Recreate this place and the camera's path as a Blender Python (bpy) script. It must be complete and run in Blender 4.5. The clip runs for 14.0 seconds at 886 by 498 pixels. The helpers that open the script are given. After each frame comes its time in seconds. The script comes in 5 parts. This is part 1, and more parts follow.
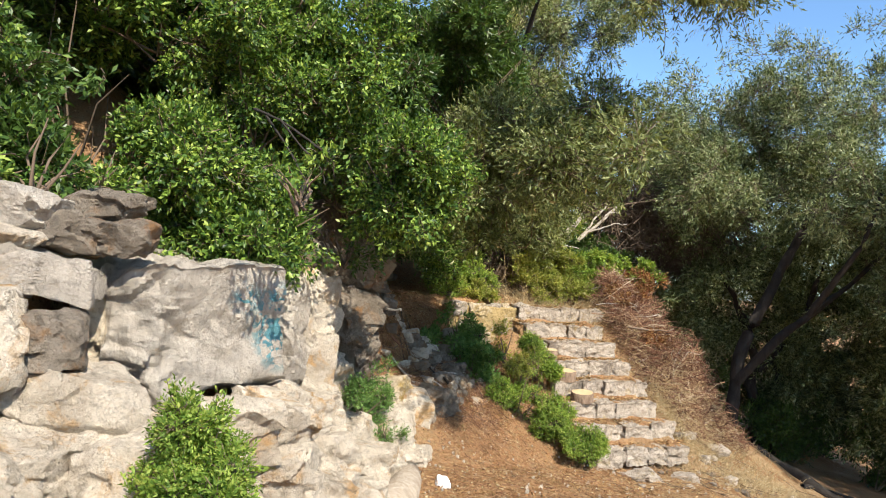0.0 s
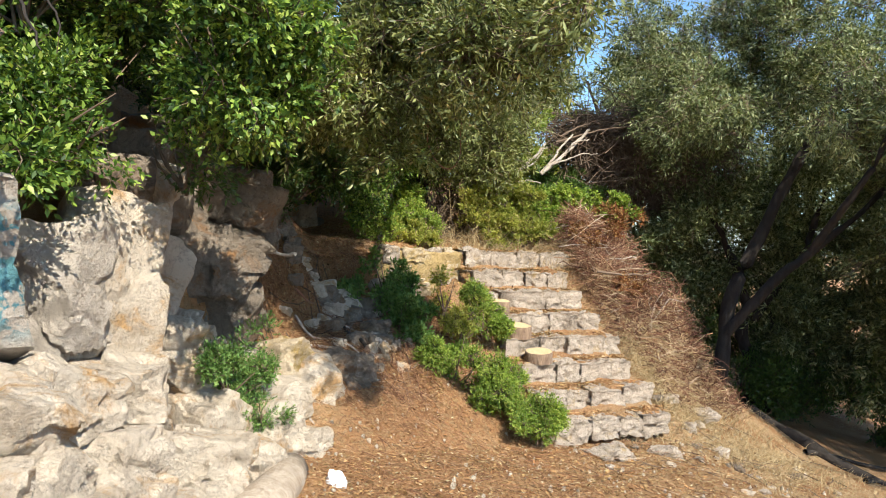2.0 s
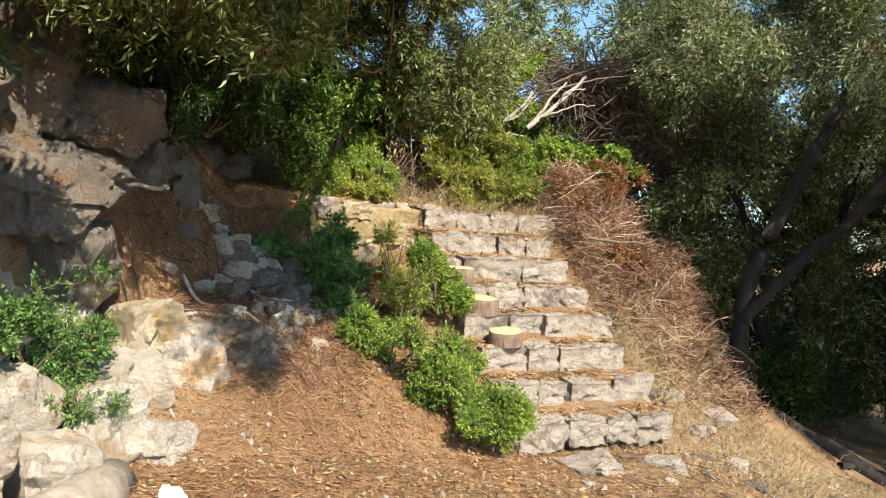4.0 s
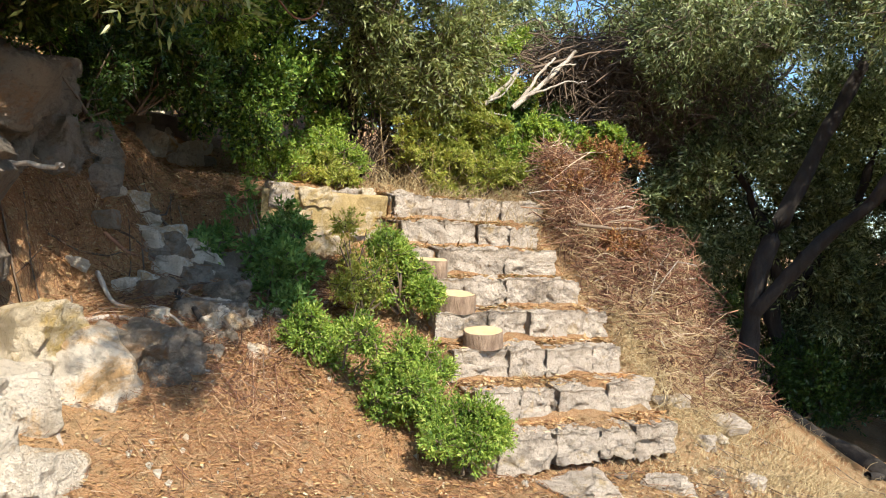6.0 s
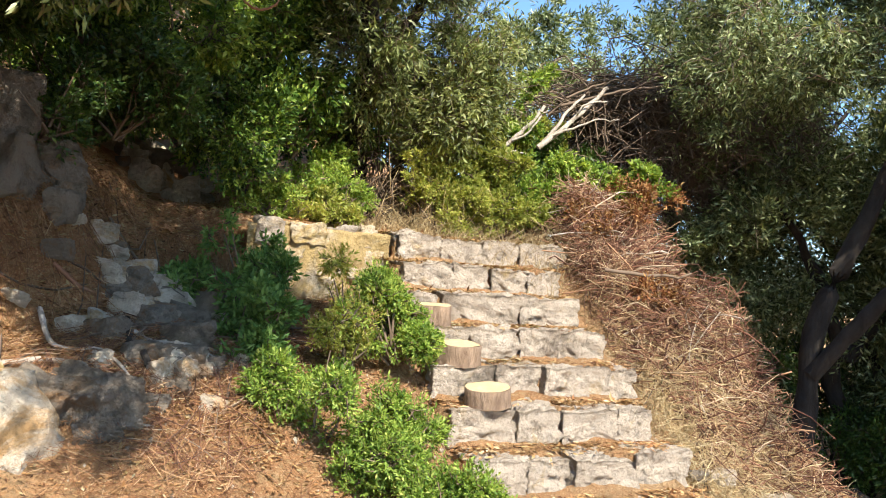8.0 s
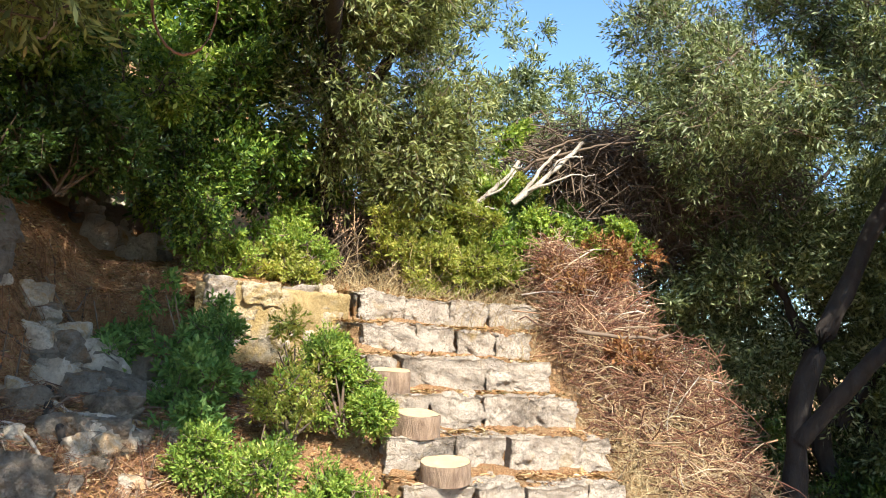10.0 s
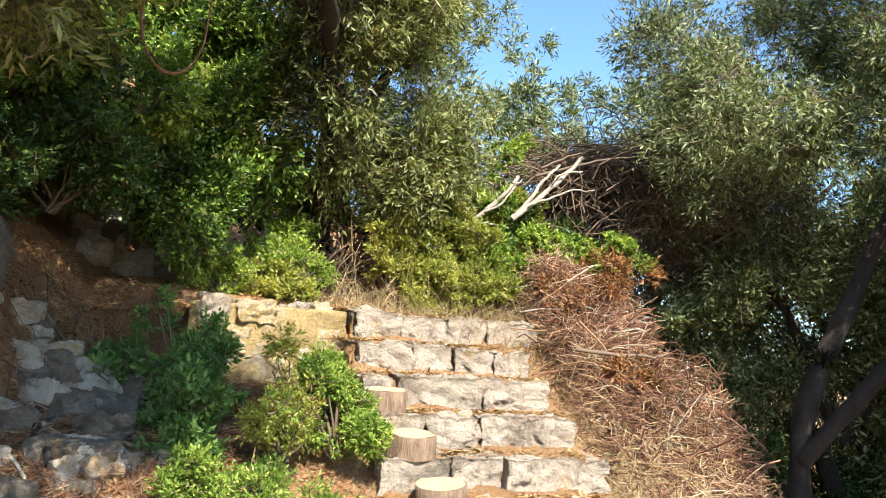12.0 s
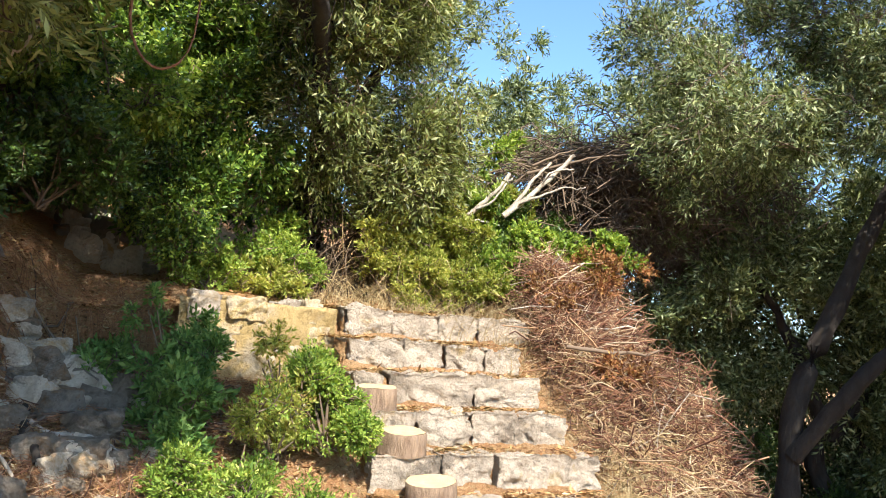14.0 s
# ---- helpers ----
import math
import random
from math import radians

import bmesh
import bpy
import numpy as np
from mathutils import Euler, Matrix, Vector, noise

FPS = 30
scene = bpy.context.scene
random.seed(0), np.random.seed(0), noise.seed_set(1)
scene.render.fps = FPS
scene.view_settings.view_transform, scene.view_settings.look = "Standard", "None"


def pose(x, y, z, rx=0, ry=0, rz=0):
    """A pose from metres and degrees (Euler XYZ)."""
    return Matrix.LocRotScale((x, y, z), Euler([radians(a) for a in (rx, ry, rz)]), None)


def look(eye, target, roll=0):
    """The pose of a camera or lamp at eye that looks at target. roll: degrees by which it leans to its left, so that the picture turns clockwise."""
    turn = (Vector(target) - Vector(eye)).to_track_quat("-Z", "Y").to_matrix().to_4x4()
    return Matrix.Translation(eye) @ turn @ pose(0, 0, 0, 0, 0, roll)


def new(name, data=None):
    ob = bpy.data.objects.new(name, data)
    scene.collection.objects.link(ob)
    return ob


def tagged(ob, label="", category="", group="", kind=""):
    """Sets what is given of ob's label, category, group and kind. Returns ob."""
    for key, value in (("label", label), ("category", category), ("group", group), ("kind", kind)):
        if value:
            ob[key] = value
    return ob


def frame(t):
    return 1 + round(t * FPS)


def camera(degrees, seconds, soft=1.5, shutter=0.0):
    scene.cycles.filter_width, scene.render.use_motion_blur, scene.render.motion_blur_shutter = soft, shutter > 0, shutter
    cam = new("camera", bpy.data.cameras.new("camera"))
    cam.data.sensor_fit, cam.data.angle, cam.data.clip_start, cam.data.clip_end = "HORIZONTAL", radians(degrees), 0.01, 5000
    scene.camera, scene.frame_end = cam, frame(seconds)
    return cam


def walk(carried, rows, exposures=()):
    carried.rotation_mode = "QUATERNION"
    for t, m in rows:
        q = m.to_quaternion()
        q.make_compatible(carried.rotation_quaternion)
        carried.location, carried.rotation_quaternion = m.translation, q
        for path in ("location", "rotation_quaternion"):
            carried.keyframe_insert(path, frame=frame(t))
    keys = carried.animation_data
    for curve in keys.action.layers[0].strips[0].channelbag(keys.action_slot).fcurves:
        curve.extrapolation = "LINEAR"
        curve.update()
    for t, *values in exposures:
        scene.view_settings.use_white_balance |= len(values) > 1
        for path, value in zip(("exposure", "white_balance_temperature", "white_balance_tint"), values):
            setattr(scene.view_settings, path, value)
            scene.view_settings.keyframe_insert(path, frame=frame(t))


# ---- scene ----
cam = camera(61.1, 14.0, soft=1.0)
PATH = [
    (0, (0.577, 1.788, 2.082), (0.475, 3.785, 2.126), 4.6),
    (0.5, (0.684, 2.238, 2.062), (0.65, 4.236, 2.159), 5.3),
    (1, (0.712, 2.749, 1.965), (0.578, 4.744, 1.978), 5.7),
    (1.5, (0.928, 3.077, 1.874), (0.779, 5.068, 1.77), 3.7),
    (1.7, (0.992, 3.235, 1.851), (0.87, 5.231, 1.899), 2.7),
    (2, (1.16, 3.529, 1.878), (1.094, 5.527, 1.818), 2.9),
    (2.5, (1.25, 4.018, 1.685), (1.267, 6.018, 1.648), 1.7),
    (3, (1.463, 4.321, 1.576), (1.503, 6.321, 1.609), 1.9),
    (3.5, (1.608, 4.707, 1.553), (1.593, 6.706, 1.548), 4.7),
    (4, (1.635, 5.084, 1.517), (1.542, 7.081, 1.444), 4.0),
    (4.2, (1.639, 5.216, 1.444), (1.634, 7.215, 1.383), 3.8),
    (6.3, (1.95, 5.858, 1.428), (1.844, 7.854, 1.354), 2.9),
    (6.5, (2.006, 5.86, 1.465), (1.906, 7.857, 1.408), 2.9),
    (7, (2.004, 5.953, 1.453), (1.815, 7.944, 1.476), 3.7),
    (7.5, (1.938, 6.24, 1.324), (1.717, 8.225, 1.428), 2.8),
    (8, (2.066, 6.49, 1.319), (1.841, 8.476, 1.398), 3.8),
    (8.5, (2.14, 6.664, 1.357), (1.856, 8.641, 1.467), 4.0),
    (8.7, (2.167, 6.699, 1.345), (1.947, 8.679, 1.519), 4.0),
    (10.8, (2.237, 6.78, 1.388), (2.014, 8.752, 1.631), 3.5),
    (11, (2.227, 6.773, 1.386), (1.954, 8.738, 1.634), 3.6),
    (11.5, (2.26, 6.782, 1.422), (1.993, 8.748, 1.674), 4.1),
    (12, (2.267, 6.823, 1.413), (2.042, 8.793, 1.673), 3.8),
    (12.5, (2.258, 6.816, 1.416), (2.027, 8.786, 1.674), 3.8),
    (13, (2.296, 6.796, 1.431), (2.057, 8.765, 1.687), 4.2),
    (13.5, (2.29, 6.817, 1.408), (2.107, 8.794, 1.643), 3.2),
    (14, (2.269, 6.828, 1.412), (2.067, 8.802, 1.667), 3.8),
]
EXPOSURES = [(0, 0.86), (1.5, 0.86), (2.5, 1.06), (3, 1.12), (4, 1.02), (6.5, 1.12), (8.5, 1.28), (11, 1.44), (14, 1.44)]
walk(cam, [(t, look(eye, target, roll)) for t, eye, target, roll in PATH],
     exposures=EXPOSURES)

# ---------------------------------------------------------------- light
SUN = Vector((0.40, -0.70, 0.78)).normalized()
world = bpy.data.worlds.new("world")
scene.world = world
world.use_nodes = True
wn = world.node_tree.nodes
sky = wn.new("ShaderNodeTexSky")
sky.sky_type = "NISHITA"
sky.sun_disc = False
sky.sun_elevation = math.asin(SUN.z)
sky.sun_rotation = math.atan2(SUN.x, SUN.y)
sky.air_density, sky.dust_density, sky.ozone_density = 1.0, 0.6, 3.0
wn["Background"].inputs["Strength"].default_value = 0.12
tint = wn.new("ShaderNodeVectorMath")
tint.operation = "MULTIPLY"
tint.inputs[1].default_value = (0.84, 1.0, 1.10)
world.node_tree.links.new(sky.outputs[0], tint.inputs[0])
world.node_tree.links.new(tint.outputs[0], wn["Background"].inputs[0])
sun_data = bpy.data.lights.new("sun", "SUN")
sun_data.energy, sun_data.angle, sun_data.color = 5.0, radians(0.5), (1.0, 0.915, 0.785)
sun = new("sun", sun_data)
sun.matrix_world = look(SUN * 50, (0, 0, 0))

# ---------------------------------------------------------------- small tools
rng = np.random.default_rng(7)


def unit(a):
    return a / np.maximum(np.linalg.norm(a, axis=-1, keepdims=True), 1e-9)


def wave_noise(seed, octaves=4, base=1.0):
    """A smooth field over space, about -1 to 1, made of sines in mixed directions."""
    r = np.random.default_rng(seed)
    dirs, phase, freq, amp = [], [], [], []
    for o in range(octaves):
        for _ in range(5):
            dirs.append(unit(r.normal(size=3)))
            phase.append(r.uniform(0, 6.28))
            freq.append(base * 2.0 ** o * r.uniform(0.75, 1.3))
            amp.append(0.45 * 0.55 ** o)
    d, ph, fr, am = np.array(dirs), np.array(phase), np.array(freq), np.array(amp)

    def field(p):
        p = np.asarray(p, float)
        return (np.sin((p @ d.T) * fr * 2.2 + ph) * am).sum(-1)
    return field


def mesh_from(name, verts, faces, mats, smooth=False, index=None):
    """A mesh from arrays: faces of one corner count each (n x 3 or n x 4)."""
    me = bpy.data.meshes.new(name)
    verts, faces = np.asarray(verts, np.float32), np.asarray(faces, np.int32)
    k = faces.shape[1]
    me.vertices.add(len(verts))
    me.vertices.foreach_set("co", verts.ravel())
    me.loops.add(faces.size)
    me.loops.foreach_set("vertex_index", faces.ravel())
    me.polygons.add(len(faces))
    me.polygons.foreach_set("loop_start", np.arange(0, faces.size, k, dtype=np.int32))
    me.polygons.foreach_set("loop_total", np.full(len(faces), k, np.int32))
    if smooth:
        me.polygons.foreach_set("use_smooth", np.ones(len(faces), bool))
    for m in (mats if isinstance(mats, (list, tuple)) else [mats]):
        me.materials.append(m)
    if index is not None:
        me.polygons.foreach_set("material_index", np.asarray(index, np.int32))
    me.update(calc_edges=True)
    return me


def mesh_part(name, me, parent, label=""):
    ob = new(name, me)
    ob.parent = parent
    if label:
        tagged(ob, label)
    return ob


def thing(name, at, label, category, group=""):
    ob = new(name)
    ob.empty_display_size = 0.1
    ob.location = at
    bpy.context.view_layer.update()
    return tagged(ob, label, category, group)


def hang(name, me, parent, label=""):
    """A part whose mesh is in world metres, under a thing that stands somewhere."""
    me.transform(Matrix.Translation(-parent.location))
    return mesh_part(name, me, parent, label)


def tubes(lines, radii, sides=4):
    """Tubes along n lines of k points: vertices and quads."""
    lines, radii = np.asarray(lines, float), np.asarray(radii, float)
    n, k, _ = lines.shape
    tan = unit(np.gradient(lines, axis=1))
    ref = np.where(np.abs(tan[..., 2:3]) > 0.9, np.array([1.0, 0, 0]), np.array([0, 0, 1.0]))
    a = unit(np.cross(tan, ref))
    b = np.cross(tan, a)
    ang = np.arange(sides) / sides * 2 * np.pi
    ring = a[:, :, None] * np.cos(ang)[:, None] + b[:, :, None] * np.sin(ang)[:, None]
    v = (lines[:, :, None] + ring * radii[:, :, None, None]).reshape(-1, 3)
    i = np.arange(n)[:, None, None] * k * sides + np.arange(k - 1)[None, :, None] * sides
    s = np.arange(sides)[None, None, :]
    s2 = (s + 1) % sides
    f = np.stack([i + s, i + s2, i + sides + s2, i + sides + s], -1).reshape(-1, 4)
    return v, f


def limb_mesh(name, points, r0, r1, mat, sides=10, k=24, wob=0.03, seed=0):
    """A gnarled, tapered branch through a few points."""
    p = np.array(points, float)
    t = np.linspace(0, len(p) - 1, k)
    i = np.clip(t.astype(int), 0, len(p) - 2)
    f = (t - i)[:, None]
    q = np.vstack([2 * p[0] - p[1], p, 2 * p[-1] - p[-2]])
    a, b, c, d = q[i], q[i + 1], q[i + 2], q[i + 3]
    line = 0.5 * (2 * b + (c - a) * f + (2 * a - 5 * b + 4 * c - d) * f ** 2 + (3 * b - a - 3 * c + d) * f ** 3)
    r = np.random.default_rng(seed)
    line += np.cumsum(r.normal(0, wob * 0.25, (k, 3)), 0) * np.linspace(0, 1, k)[:, None]
    rad = np.linspace(r0, r1, k) * (1 + r.normal(0, 0.06, k))
    v, fc = tubes(line[None], rad[None], sides)
    nz = wave_noise(seed + 5, 3, 4.0)
    v = v + (nz(v) * r0 * 0.12)[:, None] * unit(v - np.repeat(line, sides, 0))
    return mesh_from(name, v, fc, mat, True), line


def leaf_quads(p, d, n, length, width):
    """Pointed leaves: base, two flanks, tip; slightly folded along the rib."""
    d = unit(d)
    side = unit(np.cross(d, n))
    up = np.cross(side, d)
    l, w = length[:, None], width[:, None]
    mid = p + d * l * 0.45 - up * w * 0.18
    v = np.stack([p, mid + side * w * 0.5 + up * w * 0.3, p + d * l, mid - side * w * 0.5 + up * w * 0.3], 1).reshape(-1, 3)
    i = np.arange(len(p))[:, None] * 4
    f = np.concatenate([i + np.array([[0, 1, 2]]), i + np.array([[0, 2, 3]])])
    return v, f


def sprigs(r, centre, axis, length, per, leaf, aspect, spread=0.8):
    """Leaves set along short shoots: vertices, triangles."""
    n = len(centre)
    t = (np.arange(per) + 0.6) / per
    t = np.clip(t[None] + r.normal(0, 0.06, (n, per)), 0.05, 1.02)
    base = centre[:, None] + axis[:, None] * (t * length[:, None])[..., None]
    axr = np.repeat(axis[:, None], per, 1)
    perp = r.normal(size=(n, per, 3))
    perp = unit(perp - (perp * axr).sum(-1, keepdims=True) * axr)
    d = unit(axr * (0.55 + 0.5 * t[..., None]) + perp * spread)
    nn = unit(axr + r.normal(0, 0.5, (n, per, 3)) + np.array([0, 0, 0.6]))
    ln = leaf * r.uniform(0.65, 1.25, n * per)
    return leaf_quads(base.reshape(-1, 3), d.reshape(-1, 3), nn.reshape(-1, 3), ln, ln * aspect * r.uniform(0.8, 1.2, n * per))


def crown_mesh(name, blobs, count, leaf, aspect, per, mat, seed, shoot=0.2, droop=0.15, gap=-0.3, shell=0.5, twig_mat=None, lumps=0.3, gap_scale=1.6, tuft=30, clump=1.0):
    """Leafy shoots gathered in domed clumps over a set of uneven masses, with dark gaps between the clumps."""
    r = np.random.default_rng(seed)
    b = np.array(blobs, float)
    vol = b[:, 3] * b[:, 4] * b[:, 5]
    w = vol ** 0.75
    count = int(count * 0.62)
    leaf = leaf * 1.15
    pick = r.choice(len(b), max(6, int(count * 1.7 / tuft)), p=w / w.sum())
    dr = unit(r.normal(size=(len(pick), 3)))
    lump = wave_noise(seed + 1, 3, 1.5)
    rad = (shell + (1 - shell) * r.random(len(pick)) ** 0.6) * (1 + lumps * lump(dr * 1.6 + b[pick, :3] * 3))
    p = b[pick, :3] + dr * b[pick, 3:6] * rad[:, None]
    ok = wave_noise(seed + 2, 3, gap_scale)(p) > gap
    p, dr = p[ok], dr[ok]
    out = unit(dr + r.normal(0, 0.45, dr.shape) + np.array([0, 0, 0.25 - droop]))
    size = shoot * clump * r.uniform(0.55, 1.5, len(p))
    p, out, size = np.repeat(p, tuft, 0)[:count], np.repeat(out, tuft, 0)[:count], np.repeat(size, tuft)[:count]
    q = unit(r.normal(size=p.shape) + out * 0.8)
    p = p + q * (size * (0.25 + 0.75 * r.random(len(p)) ** 0.5))[:, None]
    ax = unit(q * 0.7 + out * 0.5 + r.normal(0, 0.35, p.shape) + np.array([0, 0, -droop]))
    ln = shoot * r.uniform(0.6, 1.4, len(p))
    p = p - ax * (ln * 0.5)[:, None]
    v, f = sprigs(r, p, ax, ln, per, leaf, aspect)
    idx = np.zeros(len(f), int)
    mats = [mat]
    if twig_mat is not None:
        m = len(p) // 6
        root = p[::6][:m] - q[::6][:m] * size[::6][:m, None] * 0.8
        lines = np.stack([root, p[::6][:m], (p + ax * ln[:, None])[::6][:m]], 1)
        tv, tf = tubes(lines, np.tile([0.005, 0.0035, 0.0015], (m, 1)), 3)
        tf = np.concatenate([tf[:, [0, 1, 2]], tf[:, [0, 2, 3]]]) + len(v)
        v, f = np.concatenate([v, tv]), np.concatenate([f, tf])
        idx = np.concatenate([idx, np.ones(len(tf), int)])
        mats.append(twig_mat)
    return mesh_from(name, v, f, mats, False, idx)


# ---------------------------------------------------------------- materials
def material(name):
    m = bpy.data.materials.new(name)
    m.use_nodes = True
    nt = m.node_tree
    return m, nt, nt.nodes["Principled BSDF"]


def node(nt, kind, **inputs):
    n = nt.nodes.new(kind)
    for k, v in inputs.items():
        n.inputs[k].default_value = v
    return n


def ramp(nt, source, stops):
    n = nt.nodes.new("ShaderNodeValToRGB")
    e = n.color_ramp.elements
    while len(e) < len(stops):
        e.new(0.5)
    for el, (pos, col) in zip(e, stops):
        el.position, el.color = pos, (*col, 1)
    nt.links.new(source, n.inputs[0])
    return n.outputs[0]


def noise_tex(nt, coord, scale, detail=6.0, rough=0.6, distort=0.0):
    n = node(nt, "ShaderNodeTexNoise", Scale=scale, Detail=detail, Roughness=rough, Distortion=distort)
    nt.links.new(coord, n.inputs["Vector"])
    return n.outputs["Fac"]


def mix(nt, fac, a, b, blend="MIX"):
    n = nt.nodes.new("ShaderNodeMix")
    n.data_type, n.blend_type = "RGBA", blend
    for key, val in ((0, fac), (6, a), (7, b)):
        if isinstance(val, (int, float)):
            n.inputs[key].default_value = val
        elif isinstance(val, tuple):
            n.inputs[key].default_value = (*val, 1)
        else:
            nt.links.new(val, n.inputs[key])
    return n.outputs[2]


def step_up(nt, source, lo, hi):
    n = node(nt, "ShaderNodeMapRange")
    n.inputs[1].default_value, n.inputs[2].default_value = lo, hi
    nt.links.new(source, n.inputs[0])
    return n.outputs[0]


def bumped(nt, bsdf, heights):
    """Chain of bumps: (height socket, strength, distance)."""
    last = None
    for h, strength, dist in heights:
        b = node(nt, "ShaderNodeBump", Strength=strength, Distance=dist)
        nt.links.new(h, b.inputs["Height"])
        if last:
            nt.links.new(last, b.inputs["Normal"])
        last = b.outputs[0]
    nt.links.new(last, bsdf.inputs["Normal"])


def world_pos(nt):
    return nt.nodes.new("ShaderNodeNewGeometry").outputs["Position"]


def rock_material(name, pale, mid, dark, stain, stain_lo=0.55, lichen=0.5):
    m, nt, b = material(name)
    co = world_pos(nt)
    big, fine = noise_tex(nt, co, 2.3, 8, 0.65, 0.4), noise_tex(nt, co, 22, 8, 0.7)
    pits = noise_tex(nt, co, 60, 4, 0.7)
    warp = node(nt, "ShaderNodeTexNoise", Scale=4.0, Detail=5.0)
    nt.links.new(co, warp.inputs["Vector"])
    bend = nt.nodes.new("ShaderNodeVectorMath")
    bend.operation = "MULTIPLY_ADD"
    bend.inputs[1].default_value = (0.22, 0.22, 0.22)
    nt.links.new(warp.outputs["Color"], bend.inputs[0])
    nt.links.new(co, bend.inputs[2])
    split = node(nt, "ShaderNodeTexVoronoi", Scale=3.2)
    split.feature = "DISTANCE_TO_EDGE"
    nt.links.new(bend.outputs[0], split.inputs["Vector"])
    col = ramp(nt, big, [(0.32, mid), (0.48, pale), (0.72, pale)])
    mp = node(nt, "ShaderNodeMapping")
    mp.inputs["Scale"].default_value = (1, 1, 0.22)
    nt.links.new(co, mp.inputs[0])
    streak = noise_tex(nt, mp.outputs[0], 8, 7, 0.7, 0.5)
    col = mix(nt, step_up(nt, streak, 0.50, 0.66), col, mix(nt, 0.55, col, mid))
    col = mix(nt, step_up(nt, noise_tex(nt, co, 3.4, 8, 0.7, 0.6), stain_lo, stain_lo + 0.12), col, stain)
    col = mix(nt, step_up(nt, noise_tex(nt, co, 5.0, 9, 0.72, 0.8), lichen, lichen + 0.12), col, mix(nt, 0.75, col, dark))
    col = mix(nt, step_up(nt, fine, 0.30, 0.46), mix(nt, 0.45, col, dark), mix(nt, step_up(nt, pits, 0.34, 0.27), col, dark))
    cr = step_up(nt, split.outputs["Distance"], 0.0, 0.022)
    col = mix(nt, cr, mix(nt, 0.16, col, (0.10, 0.075, 0.05)), col)
    nt.links.new(col, b.inputs["Base Color"])
    b.inputs["Roughness"].default_value = 0.92
    b.inputs["Specular IOR Level"].default_value = 0.2
    bumped(nt, b, [(big, 0.4, 0.06), (cr, 0.35, 0.012), (noise_tex(nt, co, 9, 8, 0.75, 0.5), 1.0, 0.062), (fine, 0.95, 0.040), (pits, 0.8, 0.015)])
    return m


LIMESTONE = rock_material("limestone", (0.67, 0.585, 0.47), (0.40, 0.325, 0.24), (0.13, 0.115, 0.10), (0.52, 0.33, 0.16), 0.53, 0.58)
BOULDER_STONE = rock_material("boulder_limestone", (0.56, 0.50, 0.425), (0.34, 0.29, 0.235), (0.16, 0.145, 0.13), (0.44, 0.30, 0.17), 0.63, 0.60)
# weathered grey limestone, darkened further so its colour carries shade on scarp and slope
GREY_SHADE_STONE = rock_material("grey_stone_with_shade_tone", (0.28, 0.235, 0.185), (0.17, 0.14, 0.108), (0.065, 0.058, 0.05), (0.27, 0.15, 0.07), 0.54, 0.54)
STEP_STONE = rock_material("hewn_step_stone", (0.54, 0.46, 0.375), (0.345, 0.285, 0.225), (0.11, 0.09, 0.072), (0.42, 0.305, 0.15), 0.56, 0.555)
MOSSY_STONE = rock_material("ochre_lichened_stone", (0.64, 0.54, 0.40), (0.47, 0.375, 0.235), (0.17, 0.14, 0.095), (0.45, 0.32, 0.12), 0.50, 0.58)
EARTH_RENDER = rock_material("ochre_earth_render", (0.50, 0.37, 0.175), (0.35, 0.25, 0.10), (0.14, 0.10, 0.05), (0.58, 0.48, 0.34), 0.53, 0.60)

# the boulder that somebody sprayed with teal paint
PAINTED_STONE = BOULDER_STONE.copy()
PAINTED_STONE.name = "sprayed_boulder_limestone"
nt = PAINTED_STONE.node_tree
bs = nt.nodes["Principled BSDF"]
src = bs.inputs["Base Color"].links[0].from_socket
co = world_pos(nt)
patch = 0
for px, py, pz, rr in ((-0.68, 6.47, 1.68, 0.25), (-0.86, 6.30, 1.80, 0.13), (-0.64, 6.5, 1.50, 0.20)):
    dist = nt.nodes.new("ShaderNodeVectorMath")
    dist.operation = "DISTANCE"
    dist.inputs[1].default_value = (px, py, pz)
    nt.links.new(co, dist.inputs[0])
    near = step_up(nt, dist.outputs["Value"], rr, rr * 0.5)
    cut = node(nt, "ShaderNodeMath")
    cut.operation = "MULTIPLY"
    nt.links.new(near, cut.inputs[0])
    nt.links.new(step_up(nt, noise_tex(nt, co, 13, 5, 0.6, 1.2), 0.46, 0.55), cut.inputs[1])
    src = mix(nt, cut.outputs[0], src, mix(nt, noise_tex(nt, co, 9, 2), (0.015, 0.085, 0.15), (0.22, 0.50, 0.52)))
nt.links.new(src, bs.inputs["Base Color"])

# soil with needles, crumbs and pale straw
SOIL, nt, bs = material("reddish_soil_with_litter")
co = world_pos(nt)
n1, n2, n3 = noise_tex(nt, co, 1.3, 6, 0.6), noise_tex(nt, co, 14, 8, 0.7), noise_tex(nt, co, 75, 6, 0.75)
col = ramp(nt, n1, [(0.32, (0.25, 0.118, 0.054)), (0.5, (0.42, 0.225, 0.108)), (0.7, (0.53, 0.325, 0.165))])
col = mix(nt, step_up(nt, n2, 0.48, 0.62), col, (0.37, 0.245, 0.13))
col = mix(nt, step_up(nt, n3, 0.52, 0.60), col, (0.54, 0.35, 0.19))
col = mix(nt, step_up(nt, noise_tex(nt, co, 42, 5, 0.7), 0.58, 0.68), col, (0.13, 0.075, 0.04))
sep = nt.nodes.new("ShaderNodeSeparateXYZ")
nt.links.new(co, sep.inputs[0])
straw = mix(nt, step_up(nt, noise_tex(nt, co, 30, 6, 0.7), 0.35, 0.7), (0.34, 0.21, 0.11), (0.58, 0.42, 0.24))
